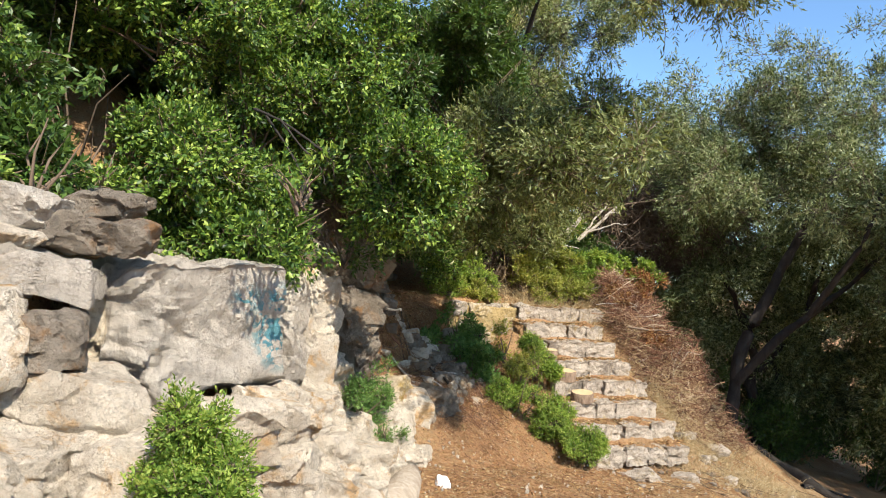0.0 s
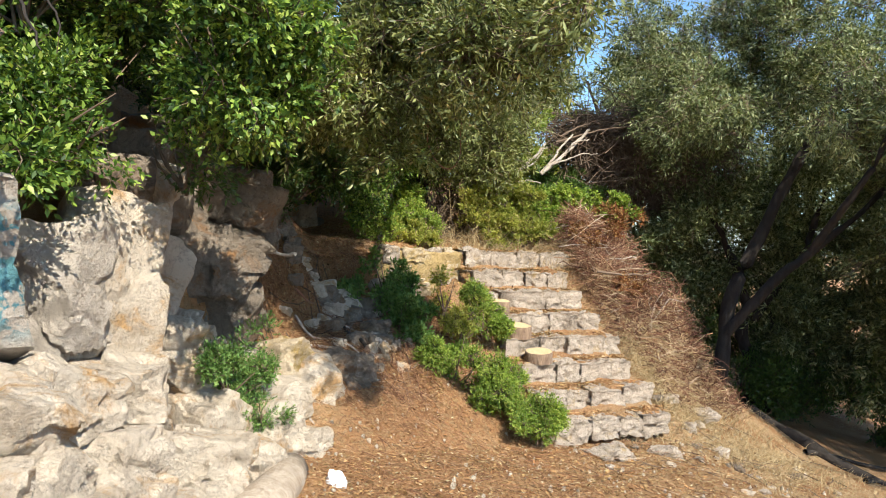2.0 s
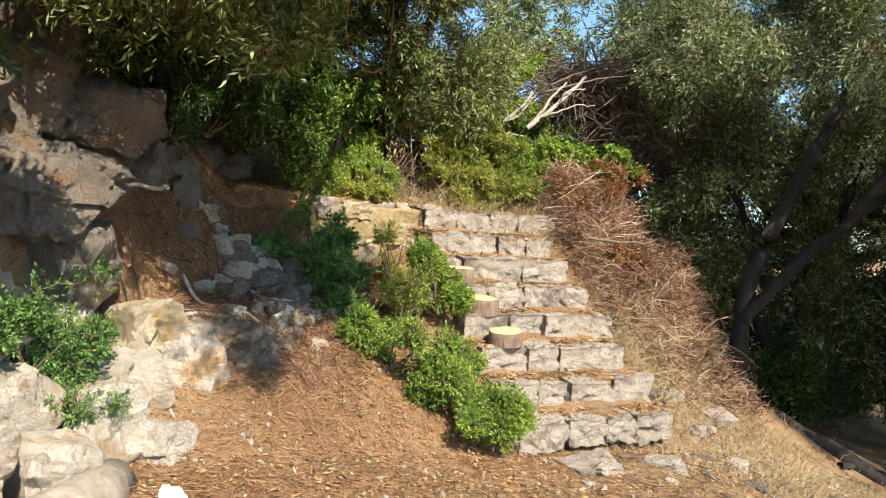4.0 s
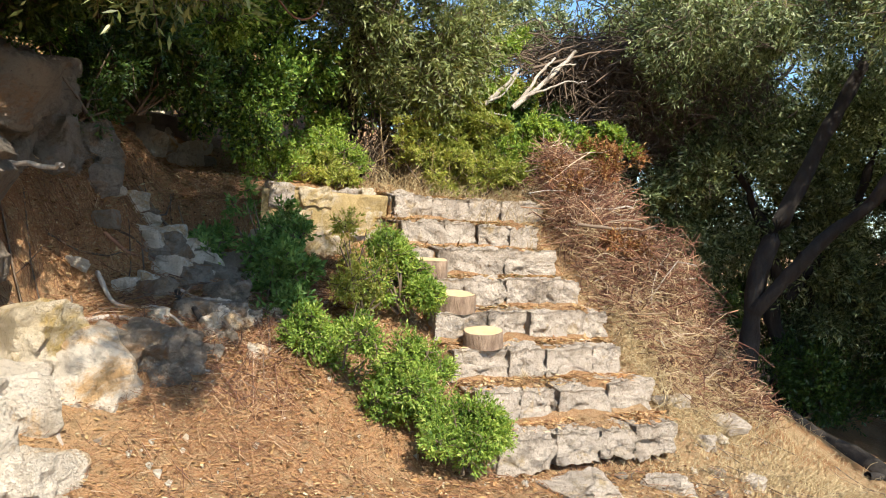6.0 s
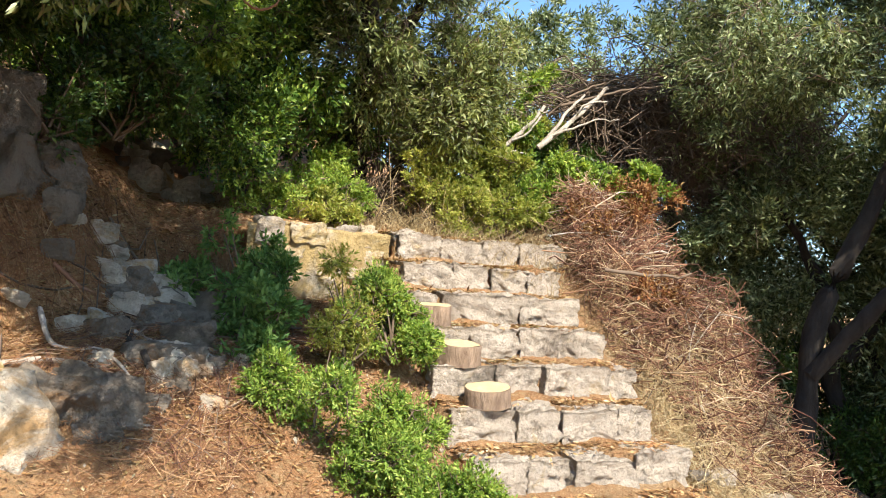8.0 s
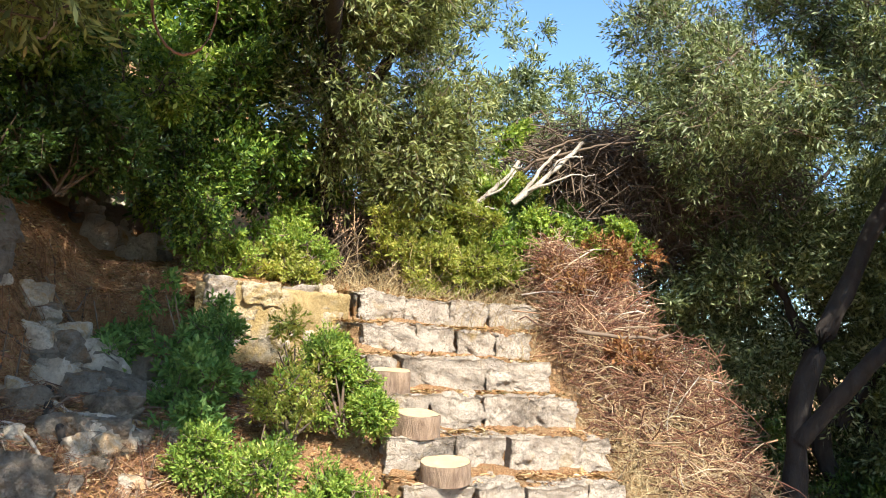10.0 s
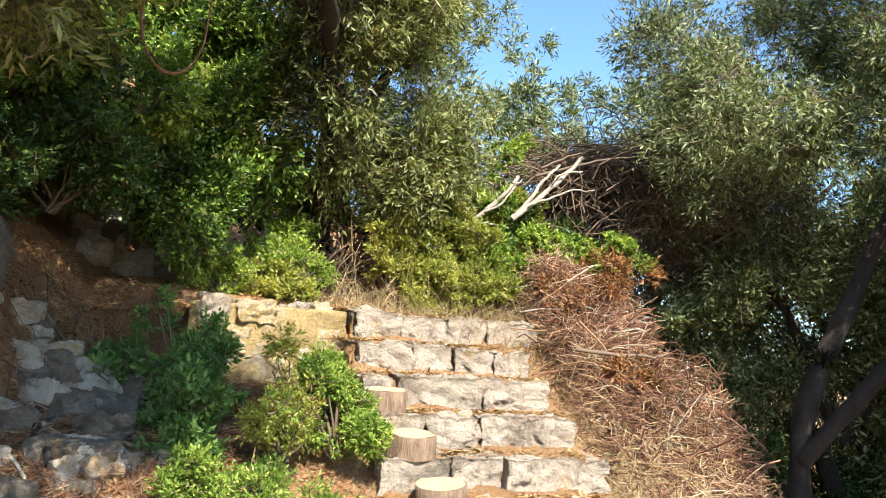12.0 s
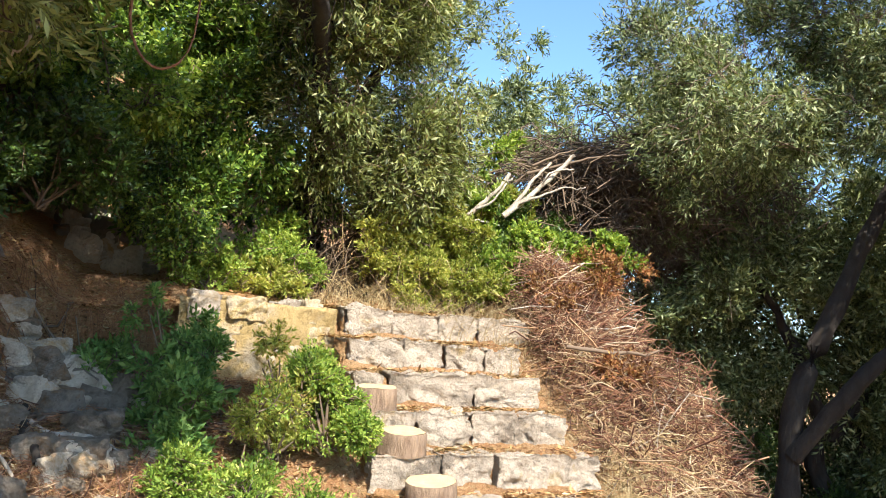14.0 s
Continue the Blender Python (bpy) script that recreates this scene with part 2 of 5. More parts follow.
straw = mix(nt, step_up(nt, noise_tex(nt, co, 2.6, 7, 0.7), 0.47, 0.58), straw, (0.33, 0.18, 0.085))
edge = node(nt, "ShaderNodeMath")
edge.operation = "ADD"
nt.links.new(sep.outputs[0], edge.inputs[0])
nt.links.new(step_up(nt, noise_tex(nt, co, 1.1, 5, 0.6), 0.0, 0.45), edge.inputs[1])
bank_end = step_up(nt, sep.outputs[0], 6.6, 5.2)
bank_deep = step_up(nt, sep.outputs[1], 13.2, 12.0)
both = node(nt, "ShaderNodeMath")
both.operation = "MULTIPLY"
nt.links.new(bank_end, both.inputs[0])
nt.links.new(bank_deep, both.inputs[1])
here = node(nt, "ShaderNodeMath")
here.operation = "MULTIPLY"
nt.links.new(both.outputs[0], here.inputs[0])
nt.links.new(step_up(nt, edge.outputs[0], 3.0, 4.3), here.inputs[1])
col = mix(nt, here.outputs[0], col, straw)
nt.links.new(col, bs.inputs["Base Color"])
bs.inputs["Roughness"].default_value = 0.95
bs.inputs["Specular IOR Level"].default_value = 0.15
bumped(nt, bs, [(n2, 0.9, 0.06), (n3, 1.0, 0.03)])


def leaf_material(name, stops, back=0.35, gloss=0.45, spec=0.4):
    """Leaf tint varies from leaf to leaf and in larger drifts."""
    m, nt, b = material(name)
    geo = nt.nodes.new("ShaderNodeNewGeometry")
    col = ramp(nt, geo.outputs["Random Per Island"], stops)
    drift = noise_tex(nt, geo.outputs["Position"], 1.2, 3)
    col = mix(nt, step_up(nt, drift, 0.35, 0.7), mix(nt, 1.0, col, (0.66, 0.72, 0.66), "MULTIPLY"), col)
    sprig_tone = noise_tex(nt, geo.outputs["Position"], 5.5, 2)
    col = mix(nt, step_up(nt, sprig_tone, 0.40, 0.58), mix(nt, 1.0, col, (0.70, 0.76, 0.74), "MULTIPLY"), col)
    nt.links.new(col, b.inputs["Base Color"])
    b.inputs["Roughness"].default_value = gloss
    b.inputs["Specular IOR Level"].default_value = spec
    tr = nt.nodes.new("ShaderNodeBsdfTranslucent")
    nt.links.new(mix(nt, 1.0, col, (1.35, 1.3, 0.6), "MULTIPLY"), tr.inputs["Color"])
    mx = nt.nodes.new("ShaderNodeMixShader")
    mx.inputs[0].default_value = back
    nt.links.new(b.outputs[0], mx.inputs[1])
    nt.links.new(tr.outputs[0], mx.inputs[2])
    nt.links.new(mx.outputs[0], nt.nodes["Material Output"].inputs["Surface"])
    return m


EVERGREEN = leaf_material("evergreen_leaf", [(0.0, (0.026, 0.060, 0.014)), (0.45, (0.105, 0.195, 0.036)), (0.8, (0.31, 0.44, 0.080)), (1.0, (0.52, 0.60, 0.15))], 0.34, 0.42, 0.35)
OLIVE_LEAF = leaf_material("olive_leaf", [(0.0, (0.075, 0.092, 0.027)), (0.5, (0.225, 0.25, 0.078)), (0.85, (0.43, 0.45, 0.19)), (0.96, (0.55, 0.55, 0.30)), (1.0, (0.36, 0.24, 0.09))], 0.32, 0.45, 0.35)
DARK_OLIVE = leaf_material("grove_leaf", [(0.0, (0.052, 0.070, 0.021)), (0.5, (0.175, 0.21, 0.072)), (0.85, (0.47, 0.50, 0.26)), (1.0, (0.60, 0.62, 0.38))], 0.22, 0.45, 0.35)
GREEN_LEAF = leaf_material("evergreen_shrub_leaf", [(0.0, (0.105, 0.19, 0.034)), (0.5, (0.30, 0.42, 0.078)), (0.85, (0.48, 0.57, 0.13)), (1.0, (0.62, 0.62, 0.19))], 0.42, 0.5, 0.25)
DEEP_LEAF = leaf_material("deep_green_shrub_leaf", [(0.0, (0.040, 0.080, 0.020)), (0.6, (0.095, 0.17, 0.035)), (1.0, (0.19, 0.27, 0.06))], 0.3, 0.4, 0.45)
FERNY_LEAF = leaf_material("soft_green_herb_leaf", [(0.0, (0.10, 0.20, 0.060)), (0.6, (0.21, 0.35, 0.105)), (1.0, (0.34, 0.47, 0.16))], 0.40, 0.55, 0.2)
YELLOW_LEAF = leaf_material("yellowing_herb_leaf", [(0.0, (0.23, 0.28, 0.050)), (0.5, (0.45, 0.47, 0.10)), (1.0, (0.60, 0.52, 0.19))], 0.42, 0.5, 0.25)


def bark_material(name, dark, pale, scale=9.0):
    m, nt, b = material(name)
    co = world_pos(nt)
    mp = node(nt, "ShaderNodeMapping")
    mp.inputs["Scale"].default_value = (1, 1, 0.25)
    nt.links.new(co, mp.inputs[0])
    n1, n2 = noise_tex(nt, mp.outputs[0], scale, 8, 0.7, 0.6), noise_tex(nt, co, scale * 5, 5, 0.7)
    col = ramp(nt, n1, [(0.35, dark), (0.65, pale)])
    col = mix(nt, step_up(nt, n2, 0.4, 0.75), mix(nt, 0.4, col, dark), col)
    nt.links.new(col, b.inputs["Base Color"])
    b.inputs["Roughness"].default_value = 0.9
    bumped(nt, b, [(n1, 0.8, 0.04), (n2, 0.5, 0.01)])
    return m


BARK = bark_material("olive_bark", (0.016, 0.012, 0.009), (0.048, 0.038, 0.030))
DEADWOOD = bark_material("bleached_deadwood", (0.30, 0.25, 0.20), (0.62, 0.56, 0.48), 14)
PLANKWOOD = bark_material("worn_pale_timber", (0.30, 0.235, 0.17), (0.58, 0.50, 0.40), 12)
LOGBARK = bark_material("cut_log_bark", (0.14, 0.09, 0.06), (0.40, 0.29, 0.20), 26)


def twig_material(name, stops):
    m, nt, b = material(name)
    geo = nt.nodes.new("ShaderNodeNewGeometry")
    col = ramp(nt, geo.outputs["Random Per Island"], stops)
    n = noise_tex(nt, geo.outputs["Position"], 35, 4)
    col = mix(nt, step_up(nt, n, 0.3, 0.7), mix(nt, 0.5, col, (0.12, 0.07, 0.04)), col)
    nt.links.new(col, b.inputs["Base Color"])
    b.inputs["Roughness"].default_value = 0.85
    return m


TWIG = twig_material("live_twig", [(0.0, (0.06, 0.042, 0.03)), (1.0, (0.20, 0.15, 0.105))])
NEEDLE = twig_material("red_brown_needle", [(0.0, (0.14, 0.055, 0.026)), (0.5, (0.33, 0.155, 0.068)), (0.85, (0.50, 0.285, 0.135)), (1.0, (0.64, 0.46, 0.27))])
BRUSH = twig_material("dry_brushwood", [(0.0, (0.055, 0.02, 0.014)), (0.45, (0.165, 0.062, 0.038)), (0.68, (0.32, 0.155, 0.085)), (0.87, (0.46, 0.30, 0.17)), (1.0, (0.70, 0.56, 0.40))])
STRAW = twig_material("dry_grass", [(0.0, (0.36, 0.25, 0.12)), (0.5, (0.54, 0.41, 0.21)), (1.0, (0.68, 0.56, 0.33))])
RUSTLEAF = leaf_material("withered_rust_leaf", [(0.0, (0.17, 0.06, 0.03)), (0.5, (0.32, 0.13, 0.055)), (1.0, (0.45, 0.26, 0.11))], 0.2, 0.7, 0.2)
LITTER = leaf_material("fallen_leaf_litter", [(0.0, (0.12, 0.05, 0.028)), (0.30, (0.36, 0.17, 0.075)), (0.68, (0.55, 0.31, 0.14)), (0.90, (0.62, 0.42, 0.22)), (1.0, (0.78, 0.64, 0.44))], 0.1, 0.75, 0.2)

# ---------------------------------------------------------------- plan: stairs frame and ground height
STAIR = np.array([2.0, 9.97])
TURN30 = radians(30)
SU = np.array([math.cos(TURN30), math.sin(TURN30)])
SV = np.array([-SU[1], SU[0]])
TREAD, RISE = 0.285, 0.20


def on_stairs(u, v, z):
    p = STAIR + SU * u + SV * v
    return np.array([p[0], p[1], z])


def ease(a, b, x):
    t = np.clip((x - a) / (b - a), 0, 1)
    return t * t * (3 - 2 * t)


rough = wave_noise(3, 4, 0.9)


def ground_height(x, y):
    x, y = np.asarray(x, float), np.asarray(y, float)
    low = -0.11 * (np.clip(x, -2, 3.2) - 2.4) + 0.06 * np.clip(6.5 - y, 0, 9)
    low = low - 0.20 * np.clip(x - 3.2, 0, 6) - 0.30 * np.clip(x - 9.2, 0, 60)
    # the bank that the stairs climb, and the terrace above it
    u = (x - STAIR[0]) * SU[0] + (y - STAIR[1]) * SU[1]
    v = (x - STAIR[0]) * SV[0] + (y - STAIR[1]) * SV[1]
    # left of the stairs the bank starts further out and rises more gently
    lead = 0.22 * ease(0.1, -1.6, u)
    run = 2.0 + lead
    bank = 1.50 * ease(-0.1, 1.0, (v + lead) / run) * 0.35 + 1.50 * np.clip((v + lead) / run, 0, 1) * 0.65
    bank = bank - 0.16 * ease(-0.05, -0.35, u) * ease(0.5, 1.4, v) * ease(2.35, 2.2, v) - 0.20 * ease(0.02, -0.12, u) * ease(-1.7, -1.3, u) * ease(1.0, 1.7, v) * ease(2.02, 1.95, v)
    bank = bank + 0.16 * ease(1.98, 2.12, v) + 0.10 * np.clip(v - 2.3, 0, 30)
    far_side = ease(4.6, 1.5, u - 0.55 * np.clip(v - 2.5, 0, 30))
    bank = bank + 0.25 * np.clip(v - 3.4, 0, 9) * ease(2.4, 0.4, u)
    hill = low + np.clip(bank - low * ease(0, 1.5, bank), 0, None) * far_side
    # rocky scarp to the left of the path
    foot = np.interp(y, [0, 3, 5, 6.3, 7.4, 8.6, 9.5, 10.3, 12.5], [-2.5, -2.2, -1.65, -1.35, -0.85, -0.55, -0.35, -0.05, -0.9])
    back = np.clip(foot - x, 0, None)
    top = np.interp(y, [0, 3, 5, 5.8, 8.5, 10, 12], [0.5, 0.6, 1.05, 1.45, 1.45, 0.55, 0.2])
    z = hill + top * ease(0.0, 0.5, back) + 0.55 * np.clip(back - 0.5, 0, 8)
    p = np.stack([x, y, 0 * x], -1)
    near = np.exp(-((x / 40) ** 2 + (y / 60) ** 2))
    z = z + rough(p) * 0.035 * near
    z = z - 0.45 * ease(0.02, 0.07, u) * ease(0.20, 0.15, u) * ease(1.86, 1.93, v) * ease(2.22, 2.16, v)
    under = ease(-0.12, 0.0, u) * ease(1.62, 1.5, u) * ease(-0.15, -0.02, v) * ease(2.6, 2.3, v)
    return z - under * 0.10


# ---------------------------------------------------------------- ground
xs = np.concatenate([-np.geomspace(8, 1500, 22)[::-1] - 0.0, np.arange(-7.9, -2.5, 0.2), np.arange(-2.5, 5.5, 0.05), np.arange(5.5, 12, 0.2), np.geomspace(12, 1500, 20)])
ys = np.concatenate([-np.geomspace(3, 1500, 20)[::-1], np.arange(-2.8, 3, 0.2), np.arange(3, 14.0, 0.05), np.arange(14, 24, 0.25), np.geomspace(24, 1500, 20)])
gx, gy = np.meshgrid(xs, ys)
gz = ground_height(gx, gy)
gz = np.maximum(gz, -24 + 0 * gz)
gz = np.minimum(gz, 14)
nx = len(xs)
ii = (np.arange(len(ys) - 1)[:, None] * nx + np.arange(nx - 1)[None]).ravel()
ground = new("ground", mesh_from("ground", np.stack([gx, gy, gz], -1).reshape(-1, 3), np.stack([ii, ii + 1, ii + nx + 1, ii + nx], -1), SOIL, True))
tagged(ground, "reddish soil slope with dry needles and pale straw", "ground", kind="structure")


def ground_at(x, y):
    return float(ground_height(np.array([x]), np.array([y]))[0])


# ---------------------------------------------------------------- rocks
def fracture(p, seed, cell):
    """Stepped breaks: space cut into slanted cells, each standing proud or sunk, with a tilt of its own."""
    r = np.random.default_rng(seed)
    q = p * np.array([1, 1, 1.5])
    lo, hi = q.min(0), q.max(0)
    n = int(np.clip(np.prod((hi - lo) / cell), 12, 160))
    c = r.uniform(lo, hi, (n, 3))
    near = ((q[:, None] - c[None]) ** 2).sum(-1).argmin(1)
    lift = r.normal(0, 0.5, n)
    tilt = r.normal(0, 0.9, (n, 3))
    return lift[near] + ((q - c[near]) * tilt[near]).sum(1) / cell


def rock_mesh(name, size, seed, mat, detail=4, planes=11, flat=0.68, rough_amp=0.07):
    """An angular stone: a ball cut by planes, then weathered."""
    bm = bmesh.new()
    bmesh.ops.create_icosphere(bm, subdivisions=detail, radius=1.0)
    me = bpy.data.meshes.new(name)
    bm.to_mesh(me)
    bm.free()
    n = len(me.vertices)
    d = np.empty(n * 3, np.float32)
    me.vertices.foreach_get("co", d)
    d = d.reshape(-1, 3).astype(float)
    r = np.random.default_rng(seed)
    nn = np.concatenate([unit(r.normal(size=(planes, 3))), np.array([[1, 0, 0], [-1, 0, 0], [0, 1, 0], [0, -1, 0], [0, 0, 1], [0, 0, -1.0]]) + r.normal(0, 0.16, (6, 3))])
    nn = unit(nn)
    h = np.concatenate([r.uniform(flat, 1.05, planes), r.uniform(flat * 0.92, flat * 1.12, 6)])
    c = np.maximum(d @ nn.T, 1e-3)
    cut = h / c
    k = 160.0
    rad = -np.log(np.exp(-k * np.minimum(cut, 3)).sum(1) + math.exp(-k * 1.15)) / k
    p = d * rad[:, None] * np.array(size) * 0.5 / flat
    m = max(size)
    n1, n2, n3 = wave_noise(seed + 1, 3, 2.0 / m), wave_noise(seed + 2, 4, 7.0 / m), wave_noise(seed + 3, 3, 4.0 / m)
    ledge = np.abs(n3(p * np.array([1, 1, 2.2])))
    p = p + d * (n1(p) * 0.22 + n2(p) * 0.16 - np.clip(0.10 - ledge, 0, 1) * 1.6 + fracture(p, seed + 4, m * 0.34) * 0.95)[:, None] * rough_amp * m
    me.vertices.foreach_set("co", p.astype(np.float32).ravel())
    me.polygons.foreach_set("use_smooth", np.ones(len(me.polygons), bool))
    me.materials.append(mat)
    me.update()
    me.set_sharp_from_angle(angle=radians(24))
    return me


def rock(name, at, size, turn=(0, 0, 0), seed=1, mat=None, label="", detail=4, flat=0.68, rough_amp=0.055, group="", planes=9):
    ob = new(name, rock_mesh(name, size, seed, mat or LIMESTONE, detail, planes, flat, rough_amp))
    ob.matrix_world = pose(*at, *turn)
    return tagged(ob, label or "pale jagged limestone rock in the scarp", "rock", group)


# the sprayed boulder and the scarp around it
def boulder_mesh():
    """A slab-like block: flat broad face, worn left flank, undercut lower right edge."""
    bm = bmesh.new()
    bmesh.ops.create_cube(bm, size=2.0)
    bmesh.ops.subdivide_edges(bm, edges=bm.edges[:], cuts=44, use_grid_fill=True)
    q = np.array([v.co for v in bm.verts])
    c = 0.94
    over = np.clip(np.abs(q) - c, 0, None)
    ln = np.linalg.norm(over, axis=1, keepdims=True)
    q = np.clip(q, -c, c) + np.where(ln > 0, over / np.maximum(ln, 1e-6) * np.minimum(ln, 1 - c), 0)
    x, y, z = q.T
    p = q * np.array([0.54, 0.36, 0.43])
    front = ease(0.2, -1.0, y)
    # the face falls back to the left, and is undercut at the lower right
    p[:, 1] += front * (0.16 * ease(-0.35, -1.0, x) ** 1.5 + 0.30 * ease(-0.62, -1.0, z) * ease(-0.1, 0.25, x))
    p[:, 2] += 0.07 * ease(-0.2, -1.0, x) * ease(0.0, -1.0, z) - 0.10 * ease(-0.5, -1.0, x) * ease(0.2, 1.0, z) + 0.03 * x
    p[:, 0] += 0.10 * ease(0.4, 1.0, x) * ease(0.6, -1.0, z)
    n1, n2, n3 = wave_noise(71, 4, 1.6), wave_noise(72, 4, 6.0), wave_noise(73, 3, 18.0)
    n = unit(q * np.array([0.6, 1.2, 0.9]))
    worn = 0.35 + 0.65 * ease(0.1, -0.5, x)
    amp = n1(p) * 0.036 + (0.3 - np.abs(n2(p))) * 0.034 * worn + n3(p) * 0.016 * worn + fracture(p, 74, 0.22) * 0.022 * worn
    p = p + n * amp[:, None]
    for v, w in zip(bm.verts, p):
        v.co = w
    for f in bm.faces:
        f.smooth = True
    me = bpy.data.meshes.new("boulder")
    bm.to_mesh(me)
    bm.free()
    me.materials.append(PAINTED_STONE)
    me.set_sharp_from_angle(angle=radians(26))
    return me


boulder = new("boulder", boulder_mesh())
boulder.matrix_world = pose(-1.25, 6.28, 1.56, 5, -1, 50)
tagged(boulder, "big pale limestone boulder with teal spray paint", "rock")
SCARP = "rocks of the scarp"
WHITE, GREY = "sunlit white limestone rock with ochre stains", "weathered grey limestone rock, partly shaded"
for at, size, turn, seed, m, lab in (
    # stacked stones left of the boulder
    ((-1.62, 5.42, 1.90), (0.56, 0.42, 0.20), (0, 8, 20), 21, BOULDER_STONE, "long flat limestone slab stacked on rocks"),
    ((-1.36, 5.72, 2.10), (0.34, 0.30, 0.15), (5, 0, 10), 22, GREY_SHADE_STONE, GREY),
    ((-1.62, 5.60, 2.10), (0.32, 0.30, 0.19), (0, 5, 40), 23, GREY_SHADE_STONE, GREY),
    ((-1.50, 5.80, 2.26), (0.36, 0.30, 0.14), (0, -4, 5), 24, GREY_SHADE_STONE, GREY),
    ((-1.40, 5.20, 1.60), (0.30, 0.30, 0.26), (0, 0, 30), 25, GREY_SHADE_STONE, GREY),
    ((-1.62, 5.00, 1.62), (0.34, 0.40, 0.42), (10, 0, 15), 26, LIMESTONE, WHITE),
    ((-1.54, 5.86, 1.58), (0.22, 0.30, 0.42), (0, 6, 20), 27, MOSSY_STONE, "orange-stained block of limestone in the scarp"),
    ((-1.30, 5.52, 1.30), (0.24, 0.24, 0.26), (0, 0, 50), 28, LIMESTONE, WHITE),
    ((-1.42, 5.22, 1.32), (0.62, 0.42, 0.36), (0, 10, 25), 29, LIMESTONE, WHITE),
    ((-1.28, 5.05, 1.06), (0.46, 0.40, 0.40), (12, 0, 60), 30, LIMESTONE, WHITE),
    ((-1.00, 5.12, 1.02), (0.30, 0.34, 0.34), (0, 14, 5), 31, LIMESTONE, WHITE),
    ((-1.42, 4.72, 0.98), (0.50, 0.46, 0.44), (0, 0, 35), 32, LIMESTONE, WHITE),
    ((-1.66, 4.62, 1.28), (0.44, 0.42, 0.40), (0, 9, 75), 33, LIMESTONE, WHITE),
    ((-1.10, 4.66, 0.72), (0.36, 0.34, 0.30), (0, 0, 15), 34, LIMESTONE, WHITE),
    ((-0.92, 5.52, 1.02), (0.44, 0.36, 0.34), (0, 0, 40), 35, LIMESTONE, WHITE),
    # under and right of the boulder
    ((-0.80, 5.92, 1.08), (0.60, 0.42, 0.32), (0, 5, 35), 36, LIMESTONE, WHITE),
    ((-0.62, 6.36, 1.06), (0.46, 0.44, 0.26), (4, 6, 55), 71, LIMESTONE, WHITE),
    ((-0.78, 5.66, 0.82), (0.40, 0.36, 0.36), (0, 0, 20), 72, LIMESTONE, WHITE),
    ((-0.30, 6.42, 0.52), (0.34, 0.34, 0.36), (5, 0, 35), 73, LIMESTONE, WHITE),
    ((-0.62, 6.72, 1.00), (0.42, 0.40, 0.36), (0, 5, 65), 74, LIMESTONE, WHITE),
    ((-0.22, 7.05, 0.36), (0.34, 0.36, 0.32), (0, 9, 15), 75, LIMESTONE, WHITE),
    ((-0.14, 7.55, 0.30), (0.30, 0.30, 0.28), (0, 0, 45), 76, LIMESTONE, WHITE),
    ((-0.56, 6.28, 0.74), (0.52, 0.48, 0.40), (6, 0, 15), 37, LIMESTONE, WHITE),
    ((-0.46, 6.88, 0.62), (0.48, 0.50, 0.50), (0, 8, 55), 38, LIMESTONE, WHITE),
    ((-0.64, 7.28, 0.84), (0.56, 0.54, 0.60), (0, 0, 25), 39, LIMESTONE, WHITE),
    ((-0.84, 7.55, 1.28), (0.60, 0.56, 1.16), (-12, 10, 38), 40, LIMESTONE, "tall sunlit limestone pillar in the scarp"),
    ((-0.90, 7.20, 1.45), (0.48, 0.50, 0.66), (-4, 4, 10), 41, BOULDER_STONE, GREY),
    ((-0.98, 7.95, 1.92), (0.42, 0.44, 0.50), (0, 0, 30), 42, GREY_SHADE_STONE, GREY),
    ((-0.84, 8.25, 1.98), (0.26, 0.30, 0.40), (0, 4, 20), 43, LIMESTONE, GREY),
    ((-0.35, 7.72, 0.42), (0.50, 0.50, 0.46), (0, 0, 20), 44, LIMESTONE, WHITE),
    ((-0.08, 8.10, 0.28), (0.38, 0.40, 0.34), (0, 7, 60), 45, LIMESTONE, WHITE),
    ((-0.12, 8.62, 0.42), (0.34, 0.36, 0.36), (0, 0, 35), 46, LIMESTONE, WHITE),
    ((0.10, 8.72, 0.30), (0.26, 0.26, 0.24), (9, 0, 10), 47, LIMESTONE, WHITE),
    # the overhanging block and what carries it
    ((-0.72, 9.05, 1.54), (0.72, 0.56, 0.44), (0, -4, 18), 48, GREY_SHADE_STONE, "brown-grey block of limestone resting on smaller stones"),
    ((-0.58, 9.12, 1.16), (0.38, 0.40, 0.48), (0, 0, 10), 49, GREY_SHADE_STONE, GREY),
    ((-0.88, 8.90, 1.14), (0.26, 0.30, 0.34), (0, 10, 40), 50, GREY_SHADE_STONE, GREY),
    ((-0.60, 9.45, 1.92), (0.50, 0.44, 0.36), (0, 0, 60), 51, GREY_SHADE_STONE, GREY),
    ((-1.02, 9.25, 2.08), (0.52, 0.44, 0.52), (0, 0, 25), 52, GREY_SHADE_STONE, GREY),
    ((-1.00, 9.75, 2.02), (0.46, 0.40, 0.46), (4, 0, 15), 53, GREY_SHADE_STONE, GREY),
    ((-1.18, 8.65, 2.18), (0.50, 0.44, 0.50), (0, 7, 15), 54, GREY_SHADE_STONE, GREY),
    ((-0.96, 8.62, 1.96), (0.40, 0.42, 0.44), (0, 5, 20), 60, GREY_SHADE_STONE, GREY),
    ((-0.84, 9.78, 1.72), (0.40, 0.36, 0.36), (0, 0, 35), 61, GREY_SHADE_STONE, GREY),
    ((-0.72, 10.12, 1.74), (0.40, 0.34, 0.34), (5, 0, 5), 62, GREY_SHADE_STONE, GREY),
